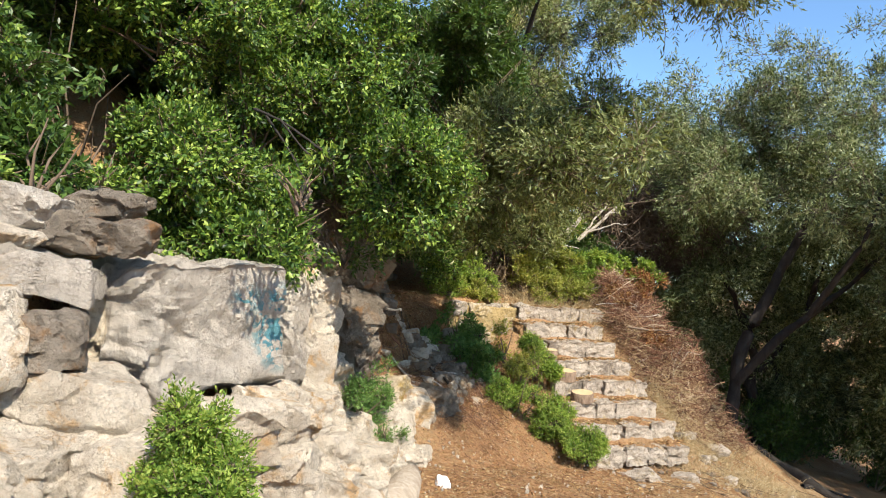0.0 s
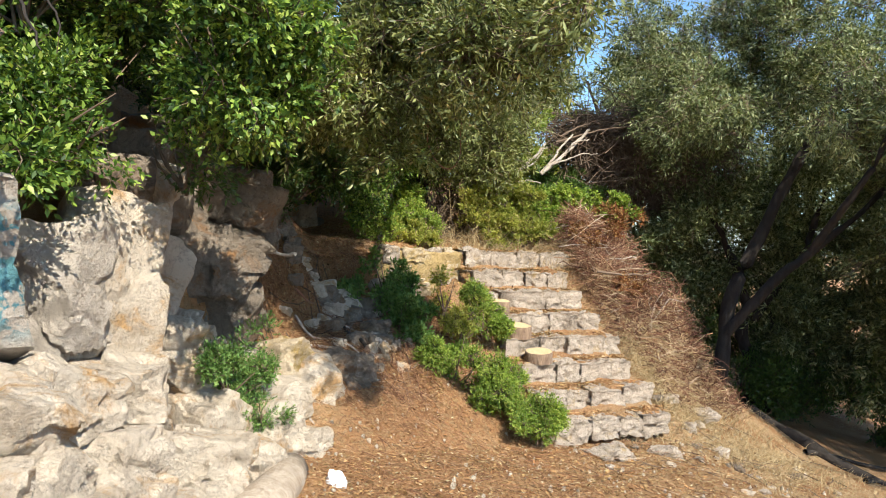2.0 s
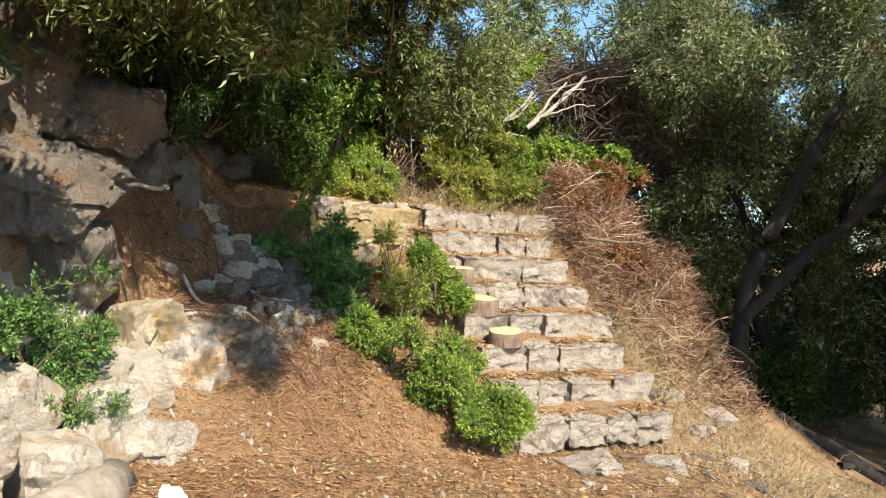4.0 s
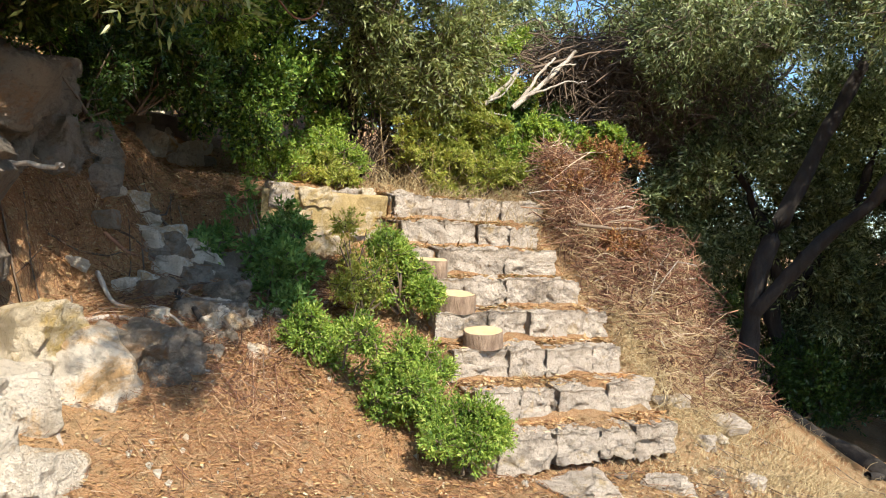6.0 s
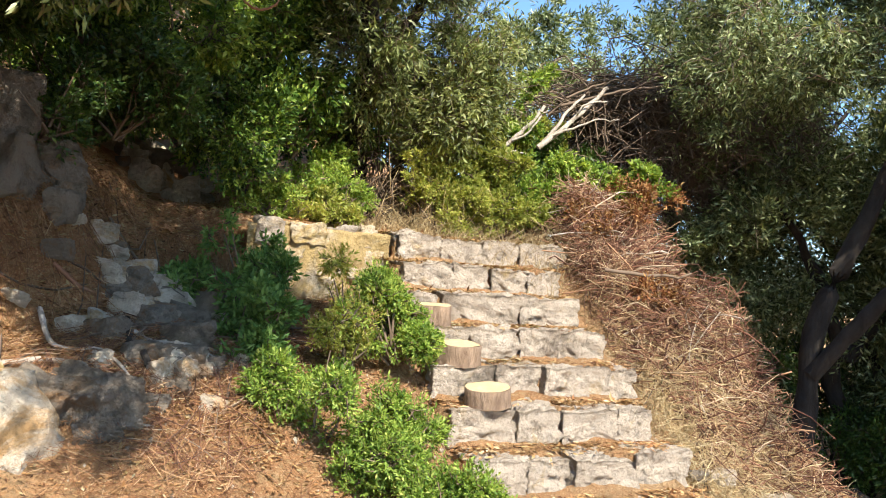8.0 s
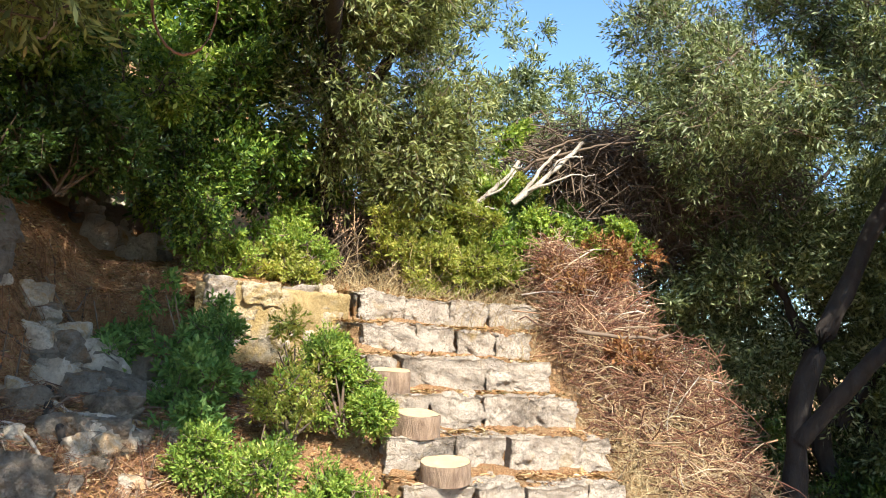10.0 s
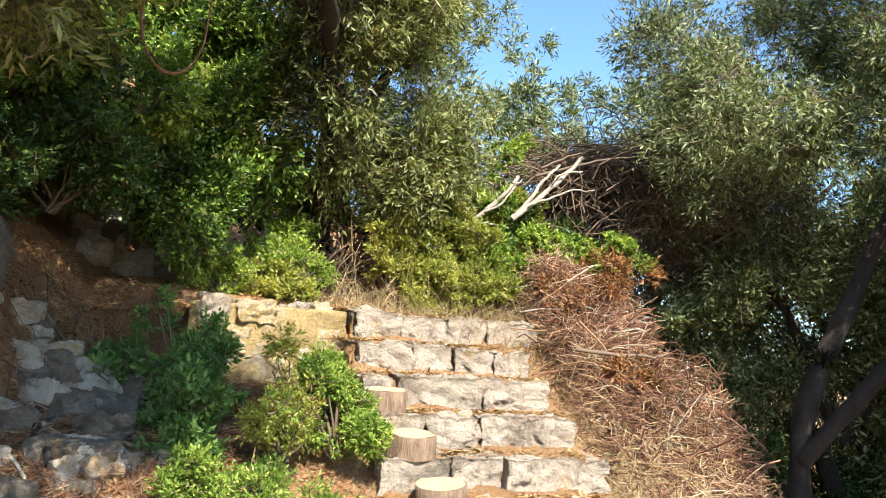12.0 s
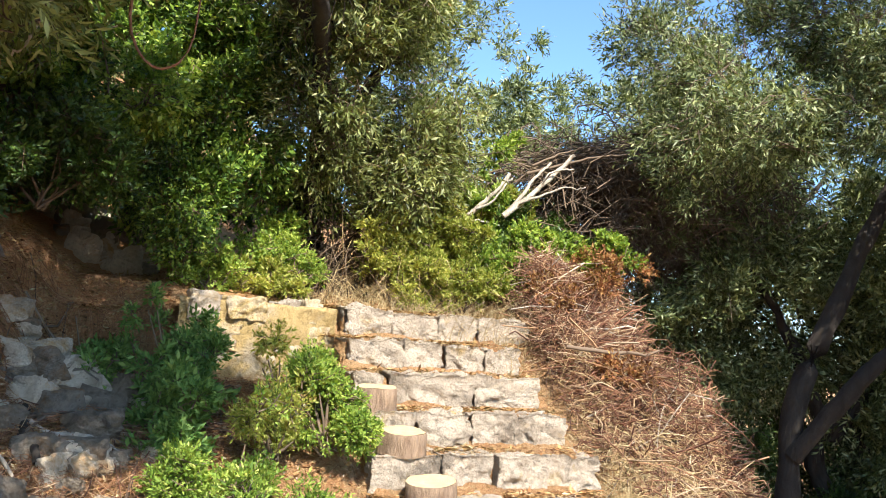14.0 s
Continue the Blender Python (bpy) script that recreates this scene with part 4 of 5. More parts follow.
    mid = root * 0.45 + tips * 0.55 + rr.normal(0, 0.1, tips.shape) * np.array(radii)
    for tip, bend in zip(tips, mid):
        v, f = tubes(np.stack([root + rr.normal(0, 0.02, 3), bend, tip])[None], np.array([[0.011, 0.007, 0.003]]), 5)
        hang("stem", mesh_from("stem", v, f, TWIG, True), ob)
    blobs = [(*at, *[q * 0.32 for q in radii])]
    for _ in range(15):
        c = np.array(at) + unit(rr.normal(size=3)) * np.array(radii) * rr.uniform(0.4, 0.98)
        blobs.append((*c, *[q * rr.uniform(0.14, 0.34) for q in radii]))
    hang("foliage", crown_mesh("foliage", blobs, count, leaf, aspect, per, mat, seed, shoot, droop, twig_mat=TWIG, **{"lumps": 0.5, "tuft": 16, "gap": -0.12, "gap_scale": 1.3 / max(radii), **more}), ob)
    return ob


shrub((-0.56, 4.92, 1.08), (0.32, 0.32, 0.27), 9080, 0.021, 0.42, 9, GREEN_LEAF, 801, "bright green leafy bush growing from the rocks", gap=-0.45)
shrub((-0.40, 8.50, 0.86), (0.37, 0.35, 0.33), 6225, 0.021, 0.40, 9, FERNY_LEAF, 802, "soft green bush growing among limestone rocks")
shrub((-0.46, 8.62, 0.62), (0.46, 0.33, 0.24), 5707, 0.021, 0.36, 9, FERNY_LEAF, 812, "grey-green bush spilling over limestone rocks")
STAIRSIDE = "green bush beside the stone steps"
shrub((1.35, 10.66, 1.10), (0.20, 0.19, 0.27), 14270, 0.021, 0.42, 9, GREEN_LEAF, 803, STAIRSIDE)
shrub((1.10, 10.02, 0.74), (0.35, 0.31, 0.33), 8041, 0.021, 0.40, 9, GREEN_LEAF, 804, STAIRSIDE)
shrub((1.50, 9.94, 0.56), (0.26, 0.20, 0.22), 5448, 0.021, 0.36, 9, GREEN_LEAF, 805, STAIRSIDE)
shrub((1.82, 9.76, 0.34), (0.19, 0.15, 0.20), 3890, 0.021, 0.36, 9, GREEN_LEAF, 806, STAIRSIDE)
shrub((0.34, 10.82, 1.26), (0.40, 0.28, 0.36), 2100, 0.038, 0.36, 9, FERNY_LEAF, 807, "deep green shaded bush against the low wall")
shrub((0.64, 10.34, 0.92), (0.28, 0.24, 0.28), 1400, 0.038, 0.36, 9, FERNY_LEAF, 808, "deep green shaded bush on the littered slope")
shrub((1.40, 9.92, 0.48), (0.20, 0.13, 0.12), 3369, 0.021, 0.36, 9, GREEN_LEAF, 813, STAIRSIDE)
shrub((1.16, 10.42, 0.98), (0.18, 0.15, 0.15), 1500, 0.020, 0.36, 9, YELLOW_LEAF, 814, "thin yellow-green herb beside the stone steps", gap=-0.1)
shrub((0.95, 11.10, 1.20), (0.24, 0.2, 0.24), 450, 0.03, 0.30, 9, YELLOW_LEAF, 809, "thin yellowing herb at the foot of the wall", gap=-0.1)
TERRACE = "bushes on the terrace above the steps"
for at, rad, n, leaf, asp, m, sd, lab in (
    ((0.36, 12.35, 2.02), (0.34, 0.30, 0.30), 1300, 0.036, 0.42, GREEN_LEAF, 821, "bright green leafy bush on the terrace"),
    ((0.55, 11.95, 1.80), (0.50, 0.20, 0.15), 700, 0.032, 0.40, YELLOW_LEAF, 822, "yellow-green herbs along the wall top"),
    ((1.55, 12.60, 1.88), (0.42, 0.26, 0.24), 1200, 0.030, 0.36, YELLOW_LEAF, 823, "yellowing herbs above the top step"),
    ((1.25, 13.30, 2.30), (0.50, 0.36, 0.40), 1400, 0.036, 0.38, GREEN_LEAF, 824, "leafy green bush on the terrace"),
    ((2.05, 13.10, 2.10), (0.36, 0.34, 0.32), 1700, 0.040, 0.50, GREEN_LEAF, 825, "dense bright green bush above the steps"),
    ((2.45, 13.50, 2.24), (0.48, 0.34, 0.30), 1300, 0.045, 0.52, GREEN_LEAF, 826, "broad-leaved green bush above the steps"),
    ((1.60, 14.40, 2.95), (0.80, 0.60, 0.70), 2200, 0.045, 0.42, GREEN_LEAF, 827, "tall yellow-green bush on the terrace"),
    ((0.75, 14.30, 3.10), (0.80, 0.60, 0.90), 2200, 0.045, 0.38, YELLOW_LEAF, 828, "tall yellow-green bush on the terrace"),
    ((1.05, 12.75, 2.15), (0.32, 0.22, 0.30), 1100, 0.030, 0.40, YELLOW_LEAF, 831, "yellow-green bush in front of the dry twigs"),
    ((1.70, 13.05, 2.35), (0.36, 0.26, 0.34), 1300, 0.032, 0.40, YELLOW_LEAF, 832, "yellow-green bush on the terrace"),
    ((1.40, 13.60, 2.75), (0.50, 0.36, 0.42), 1700, 0.036, 0.40, GREEN_LEAF, 833, "leafy green bush on the terrace"),
    ((2.00, 14.55, 2.75), (0.46, 0.34, 0.34), 1500, 0.036, 0.42, YELLOW_LEAF, 834, "yellow-green bush on the terrace"),
    ((0.62, 12.20, 1.95), (0.34, 0.20, 0.20), 900, 0.030, 0.40, GREEN_LEAF, 835, "low green herbs along the wall top"),
    ((2.55, 13.05, 2.05), (0.24, 0.20, 0.18), 260, 0.028, 0.40, RUSTLEAF, 836, "withered rust-coloured bush beside the brushwood"),
    ((1.72, 14.25, 2.28), (0.40, 0.26, 0.38), 1500, 0.040, 0.40, DEEP_LEAF, 839, "dark green bush behind the terrace"),
    ((2.05, 14.1, 2.35), (0.50, 0.30, 0.45), 1500, 0.040, 0.40, DEEP_LEAF, 837, "dark green bush behind the terrace"),
    ((2.85, 14.2, 2.45), (0.50, 0.30, 0.45), 1500, 0.040, 0.40, DEEP_LEAF, 838, "dark green bush behind the brushwood"),
    ((1.10, 15.30, 2.75), (0.80, 0.35, 0.60), 3000, 0.045, 0.40, DEEP_LEAF, 891, "dark green bush behind the terrace"),
    ((2.60, 15.50, 2.60), (0.90, 0.35, 0.60), 3000, 0.045, 0.40, DEEP_LEAF, 892, "dark green bush behind the terrace"),
    ((1.30, 12.55, 2.10), (0.34, 0.22, 0.34), 1300, 0.032, 0.40, YELLOW_LEAF, 895, "yellow-green bush above the top step"),
    ((1.85, 12.75, 2.05), (0.34, 0.24, 0.36), 1500, 0.034, 0.42, YELLOW_LEAF, 896, "yellow-green bush above the top step"),
    ((1.45, 13.30, 2.62), (0.40, 0.28, 0.34), 1800, 0.034, 0.42, YELLOW_LEAF, 897, "yellow-green bush on the terrace"),
    ((2.25, 13.20, 2.20), (0.34, 0.26, 0.26), 1500, 0.036, 0.46, GREEN_LEAF, 898, "leafy green bush beside the dead boughs"),
    ((2.42, 14.60, 2.20), (0.60, 0.30, 0.60), 2600, 0.045, 0.40, DEEP_LEAF, 899, "dark green bush behind the terrace"),
    ((0.15, 11.75, 1.82), (0.34, 0.16, 0.16), 700, 0.030, 0.40, GREEN_LEAF, 900, "low green herbs along the wall top"),
    ((3.05, 12.95, 2.22), (0.20, 0.18, 0.18), 350, 0.040, 0.50, GREEN_LEAF, 829, "small green shoot on the brushwood"),
):
    shrub(at, rad, int(n * 1.9), leaf * 0.85, asp, 9, m, sd, lab)["group"] = TERRACE
HANGING = "evergreen bushes above the scarp"
for at, rad, n, leaf, asp, m, sd in (
    ((0.02, 7.25, 2.78), (0.52, 0.46, 0.46), 4200, 0.034, 0.50, EVERGREEN, 841),
    ((-0.80, 7.05, 2.42), (0.45, 0.40, 0.30), 2200, 0.034, 0.50, EVERGREEN, 842),
    ((-1.12, 6.60, 2.12), (0.42, 0.28, 0.17), 1800, 0.040, 0.42, EVERGREEN, 843),
    ((-1.45, 6.75, 2.75), (0.62, 0.55, 0.55), 4200, 0.034, 0.50, EVERGREEN, 844),
    ((-1.20, 7.40, 3.55), (0.90, 0.70, 0.75), 6000, 0.034, 0.50, EVERGREEN, 845),
    ((-2.30, 6.90, 3.30), (0.90, 0.80, 0.90), 6500, 0.050, 0.40, DEEP_LEAF, 846),
    ((-0.44, 5.85, 2.52), (0.20, 0.20, 0.18), 500, 0.034, 0.50, EVERGREEN, 856),
    ((-1.75, 5.55, 2.50), (0.36, 0.34, 0.26), 1800, 0.034, 0.50, EVERGREEN, 857),
    ((-2.20, 5.50, 2.70), (0.50, 0.45, 0.50), 3600, 0.034, 0.50, EVERGREEN, 854),
    ((-1.85, 6.10, 2.45), (0.45, 0.40, 0.36), 2600, 0.034, 0.50, EVERGREEN, 855),
    ((-2.10, 6.05, 2.55), (0.60, 0.50, 0.45), 3200, 0.050, 0.36, DEEP_LEAF, 847),
    ((-0.75, 8.55, 3.45), (0.80, 0.60, 0.75), 5200, 0.050, 0.30, DEEP_LEAF, 848),
    ((-0.55, 7.95, 2.34), (0.30, 0.30, 0.34), 1300, 0.045, 0.32, DEEP_LEAF, 849),
    ((-1.60, 8.60, 3.70), (1.30, 1.00, 1.30), 8000, 0.060, 0.36, DEEP_LEAF, 850),
    ((-1.30, 8.20, 5.00), (1.60, 1.20, 1.10), 8000, 0.060, 0.36, EVERGREEN, 851),
    ((-3.60, 7.40, 4.50), (1.60, 1.40, 1.60), 9000, 0.065, 0.38, DEEP_LEAF, 852),
    ((0.15, 9.60, 4.55), (1.10, 0.90, 1.00), 11000, 0.055, 0.26, DEEP_LEAF, 853),
    ((-0.45, 11.40, 2.52), (0.46, 0.30, 0.26), 3600, 0.036, 0.36, DEEP_LEAF, 877),
    ((-0.98, 11.40, 2.62), (0.48, 0.32, 0.26), 3400, 0.036, 0.36, DEEP_LEAF, 878),
    ((0.06, 11.65, 2.22), (0.22, 0.20, 0.30), 1400, 0.034, 0.46, EVERGREEN, 879),
    ((-2.60, 7.60, 4.30), (1.10, 0.80, 0.90), 6000, 0.055, 0.40, EVERGREEN, 833),
    ((-3.20, 6.50, 3.70), (1.00, 0.80, 0.90), 5500, 0.055, 0.40, DEEP_LEAF, 834),
    ((-3.30, 9.00, 4.00), (1.50, 1.00, 1.70), 9000, 0.065, 0.40, DEEP_LEAF, 893),
    ((-4.60, 7.40, 3.40), (1.20, 1.20, 1.60), 7000, 0.065, 0.40, DEEP_LEAF, 894),
    ((-0.75, 8.95, 2.78), (0.50, 0.42, 0.30), 2800, 0.036, 0.42, DEEP_LEAF, 906),
    ((-0.62, 10.35, 2.25), (0.42, 0.34, 0.30), 2600, 0.036, 0.40, DEEP_LEAF, 907),
    ((-1.10, 10.00, 2.70), (0.60, 0.45, 0.36), 3000, 0.038, 0.40, DEEP_LEAF, 908),
    ((-0.55, 10.95, 2.40), (0.50, 0.28, 0.32), 2800, 0.036, 0.42, DEEP_LEAF, 909),
    ((-3.20, 6.20, 2.70), (0.90, 0.70, 0.70), 4500, 0.050, 0.40, DEEP_LEAF, 910),
    ((-0.48, 8.45, 2.95), (0.42, 0.34, 0.28), 2200, 0.036, 0.42, DEEP_LEAF, 905),
    ((-1.95, 7.30, 4.10), (0.80, 0.60, 0.60), 4000, 0.045, 0.50, EVERGREEN, 835),
):
    shrub(at, rad, int(n * 1.15), leaf, asp, 9, m, sd, "dense evergreen bush overhanging the rock scarp", "evergreen_bush", 0.13, 0.05, 9, gap=-0.2, gap_scale=1.2)["group"] = HANGING
for at, rad, n, sd in (((-0.40, 11.35, 3.05), (0.60, 0.40, 0.50), 2600, 858), ((-0.95, 11.1, 3.3), (0.60, 0.45, 0.55), 2400, 859)):
    shrub(at, rad, n, 0.040, 0.46, 9, GREEN_LEAF, sd, "bright green bush above the recess", "evergreen_bush", 0.12, 0.05, 7, gap=-0.1, gap_scale=1.1)["group"] = HANGING
UNDER = "undergrowth in the grove"
for x, y, rad, n, sd in ((5.0, 14.3, (0.7, 0.4, 0.5), 3000, 871), (5.9, 14.4, (0.8, 0.4, 0.6), 3400, 872), (6.8, 13.6, (0.8, 0.5, 0.6), 3400, 873), (4.4, 14.5, (0.5, 0.4, 0.6), 2600, 874), (7.8, 14.2, (0.9, 0.6, 0.7), 3400, 875), (5.6, 15.2, (0.9, 0.5, 1.0), 3600, 876), (7.0, 16.0, (1.3, 0.6, 1.0), 4200, 880), (8.8, 15.4, (1.3, 0.7, 1.2), 4200, 881), (4.6, 16.6, (1.2, 0.6, 1.0), 4000, 882), (9.6, 13.4, (1.2, 0.8, 1.2), 4000, 883), (10.4, 17.0, (1.8, 0.8, 1.5), 4200, 884)):
    shrub((x, y, ground_at(x, y) + rad[2] * 0.9), rad, n, 0.05, 0.34, 8, DEEP_LEAF, sd, "dark undergrowth bush among the olive trunks", "undergrowth_bush", 0.14, 0.0, 5)["group"] = UNDER
SHADE = "dark bushes at the back of the recess"
for at, rad, n, sd in (((-0.30, 11.95, 2.80), (0.70, 0.45, 0.60), 3400, 861), ((-1.25, 11.6, 3.2), (0.9, 0.7, 0.8), 3800, 862), ((0.35, 12.9, 2.9), (0.7, 0.5, 0.8), 3200, 863), ((0.22, 12.15, 2.75), (0.42, 0.30, 0.55), 2600, 867), ((-1.5, 12.2, 2.75), (0.70, 0.45, 0.42), 3200, 868), ((-0.75, 12.9, 2.65), (0.60, 0.40, 0.40), 3000, 869), ((-2.1, 13.2, 2.9), (1.0, 0.6, 0.8), 3600, 870), ((-0.9, 12.6, 3.4), (1.2, 0.9, 1.2), 11000, 864), ((-2.4, 11.5, 3.6), (1.5, 1.3, 1.5), 11000, 865), ((-0.9, 13.5, 5.0), (1.8, 1.4, 1.8), 5600, 866)):
    shrub(at, rad, n, 0.045, 0.44, 9, EVERGREEN, sd, "dark green bush in the shade of the trees", "dark_bush", 0.14, 0.0, 9)["group"] = SHADE

# ---------------------------------------------------------------- olive trees
def olive_tree(base, limbs, blobs, count, leaf, mat, seed, label, r0=0.13, per=8, shoot=0.22, droop=0.2, gap=-0.3, twigs=True, shell=0.45, aspect=0.24, **more):
    ob = thing("olive_tree", base, label, "tree", "olive trees")
    for k, (pts, a, b) in enumerate(limbs):
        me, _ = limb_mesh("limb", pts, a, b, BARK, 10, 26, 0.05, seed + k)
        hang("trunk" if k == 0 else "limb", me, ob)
    hang("crown", crown_mesh("crown", blobs, count, leaf, aspect, per, mat, seed, shoot, droop, gap, shell, TWIG if twigs else None, **more), ob)
    return ob


# the tree that overhangs the recess
overhang = olive_tree((0.55, 13.1, 1.8), [
    (((0.55, 13.1, 1.75), (0.55, 12.8, 2.4), (0.7, 12.3, 3.2), (0.8, 11.4, 4.0)), 0.10, 0.05),
    (((0.7, 12.3, 3.2), (0.9, 11.4, 3.5), (1.1, 10.2, 3.6), (1.2, 9.2, 3.3)), 0.07, 0.02),
    (((0.6, 12.6, 2.8), (1.0, 12.6, 3.5), (1.3, 12.6, 4.2), (1.35, 12.6, 4.8)), 0.06, 0.02),
    (((0.75, 11.9, 3.6), (0.4, 10.6, 4.0), (0.5, 9.6, 3.6), (0.7, 8.9, 2.6)), 0.05, 0.012),
    # thin limb added high out of view to carry the shade boughs
    (((0.8, 11.4, 4.0), (1.0, 10.6, 5.2), (1.4, 9.0, 5.6), (1.8, 7.7, 4.9)), 0.032, 0.012),
    (((0.65, 13.0, 1.8), (0.95, 12.9, 2.4), (1.1, 12.7, 3.1)), 0.05, 0.02),
    (((0.8, 11.9, 3.7), (0.95, 12.2, 4.5), (1.3, 12.6, 5.3), (1.8, 12.8, 5.8)), 0.05, 0.015),
], [(0.85, 11.9, 4.5, 0.70, 1.0, 1.1), (1.32, 12.7, 3.45, 0.48, 0.55, 0.85), (1.35, 12.6, 2.75, 0.34, 0.35, 0.4), (0.70, 9.3, 3.40, 0.46, 0.8, 0.42), (0.75, 12.1, 3.25, 0.40, 0.35, 0.65),
    (0.58, 8.8, 2.4, 0.15, 0.15, 0.45), (0.1, 9.3, 2.90, 0.50, 0.4, 0.42), (-0.5, 9.0, 3.0, 0.45, 0.45, 0.40), (-0.8, 10.0, 3.2, 0.45, 0.5, 0.35), (0.95, 12.8, 4.8, 0.6, 1.0, 1.1)],
    34000, 0.052, OLIVE_LEAF, 901, "olive tree with a drooping grey-green crown over the recess")
hang("upper_crown", crown_mesh("upper_crown", [(2.55, 12.9, 6.1, 0.5, 0.5, 0.45), (2.3, 12.9, 7.0, 0.8, 0.7, 0.8), (1.95, 12.9, 5.85, 0.62, 0.6, 0.42), (1.35, 12.8, 6.05, 0.7, 0.7, 0.6), (0.6, 12.6, 5.9, 0.9, 0.8, 0.8)], 11000, 0.05, 0.26, 8, DARK_OLIVE, 922, 0.2, 0.1, -0.35, 0.4, TWIG), overhang, "dark upper foliage")
# the last two masses are unseen, added overhead to shade recess and slope
hang("drooping_and_shade_boughs", crown_mesh("drooping_and_shade_boughs", [(0.45, 8.6, 2.85, 0.5, 0.36, 0.34), (1.15, 8.4, 3.0, 0.46, 0.40, 0.28), (-0.15, 8.75, 2.75, 0.42, 0.34, 0.34), (0.75, 9.0, 3.2, 0.5, 0.4, 0.3), (1.45, 8.6, 3.5, 0.45, 0.5, 0.35), (1.75, 7.4, 3.05, 0.30, 0.28, 0.18), (2.0, 7.5, 4.75, 0.85, 0.55, 0.5), (1.65, 6.75, 4.0, 0.42, 0.30, 0.22)], 13500, 0.05, 0.24, 8, OLIVE_LEAF, 921, 0.2, 0.25, -0.6, 0.2, TWIG), overhang, "drooping outer shoots and unseen boughs added for shade").name = "drooping_and_shade_foliage"
# the big leaning tree in the grove beside the brushwood
olive_tree((4.25, 12.7, 0.2), [
    (((4.5, 13.3, -0.2), (4.6, 13.4, 1.1), (5.1, 13.6, 2.2), (5.65, 13.8, 3.3), (6.4, 14.2, 4.6)), 0.10, 0.05),
    (((4.55, 13.3, 0.7), (5.0, 13.1, 1.35), (5.6, 13.1, 1.9), (6.6, 13.2, 2.8)), 0.07, 0.035),
    (((5.2, 12.5, 1.8), (5.5, 12.0, 2.7), (5.7, 11.8, 3.6)), 0.05, 0.02),
], [(3.35, 14.2, 4.6, 0.38, 0.45, 0.50), (4.6, 13.6, 4.2, 1.5, 1.3, 1.3), (6.0, 13.4, 4.4, 1.7, 1.6, 1.7), (4.2, 14.4, 3.0, 0.9, 0.6, 0.7), (5.6, 12.0, 3.5, 1.1, 0.9, 0.9),  (7.4, 13.2, 3.0, 1.4, 1.4, 1.4), (6.6, 12.2, 1.9, 0.9, 0.8, 0.7)],
    38000, 0.055, DARK_OLIVE, 902, "leaning olive tree with dark twin trunks in the grove", gap=-0.25)
GROVE = (
    ((6.6, 16.5, -0.6), [(4.9, 16.3, 2.6, 1.8, 1.4, 1.7), (6.9, 16.6, 3.6, 2.2, 1.8, 2.2), (8.6, 16.0, 2.4, 1.8, 1.6, 2.0)], 21000, 0.075, 903),
    ((3.6, 16.2, 1.0), [(3.6, 16.0, 2.6, 1.3, 1.0, 1.1), (4.4, 16.8, 4.2, 1.3, 1.2, 1.2)], 9500, 0.07, 904),
    ((4.4, 20.0, 1.0), [(3.4, 19.6, 4.6, 2.0, 1.6, 1.5), (5.6, 20.2, 4.8, 2.2, 1.8, 1.8), (7.8, 20.0, 5.0, 2.4, 2.0, 2.1)], 13000, 0.08, 905),
    ((9.6, 18.5, -1.0), [(9.4, 18.5, 4.0, 2.4, 2.0, 2.4), (11.4, 18.0, 3.0, 2.4, 2.0, 2.6)], 8000, 0.09, 906),
    ((1.8, 18.2, 2.4), [(1.9, 18.0, 4.4, 1.3, 1.2, 1.5), (0.6, 18.4, 5.0, 1.8, 1.4, 2.0)], 6000, 0.08, 907),
    ((7.4, 13.2, -1.2), [(7.6, 12.8, 1.0, 1.4, 1.0, 1.2), (8.4, 13.6, 2.4, 1.6, 1.2, 1.6)], 17000, 0.065, 908),
    ((5.6, 15.0, -0.6), [(5.4, 14.8, 0.8, 1.6, 0.8, 1.0), (7.0, 15.0, 0.6, 1.5, 0.9, 1.0)], 19000, 0.065, 909),
    ((-2.4, 16.5, 4.0), [(-2.2, 16.4, 6.2, 2.4, 1.8, 2.6), (-0.2, 17.0, 6.0, 2.0, 1.6, 2.4)], 7000, 0.085, 910),
    # mostly unseen tree on the near right, added to shade grove floor and trunks
    ((8.6, 10.8, -1.6), [(8.2, 10.8, 2.4, 1.7, 1.6, 1.8), (9.4, 10.2, 3.6, 1.8, 1.6, 1.8), (7.2, 10.9, 4.3, 1.3, 1.3, 1.0), (5.9, 10.5, 3.3, 0.9, 0.9, 0.9), (6.4, 9.8, 4.2, 1.0, 1.0, 0.9), (7.6, 11.4, 0.9, 1.1, 1.0, 0.9)], 22000, 0.07, 912),
    ((5.2, 14.4, -0.4), [(4.6, 14.6, 1.9, 1.3, 0.6, 1.0), (6.2, 14.6, 2.2, 1.4, 0.7, 1.1)], 15000, 0.06, 913),
    ((12.5, 14.5, -3.0), [(12.2, 14.2, 1.2, 2.2, 2.0, 2.4), (13.8, 15.0, 2.4, 2.4, 2.0, 2.6)], 6000, 0.09, 911),
)
for base, blobs, n, leaf, seed in GROVE:
    bx, by, _ = base
    bz = ground_at(bx, by)
    tops = [np.array(b[:3]) for b in blobs]
    fork = np.array([bx, by, bz]) * 0.5 + np.mean(tops, 0) * 0.5
    limbs = [(((bx, by, bz - 0.1), tuple(np.array([bx, by, bz]) * 0.6 + fork * 0.4 + np.array([0.15, 0, 0])), tuple(fork)), 0.15, 0.09)]
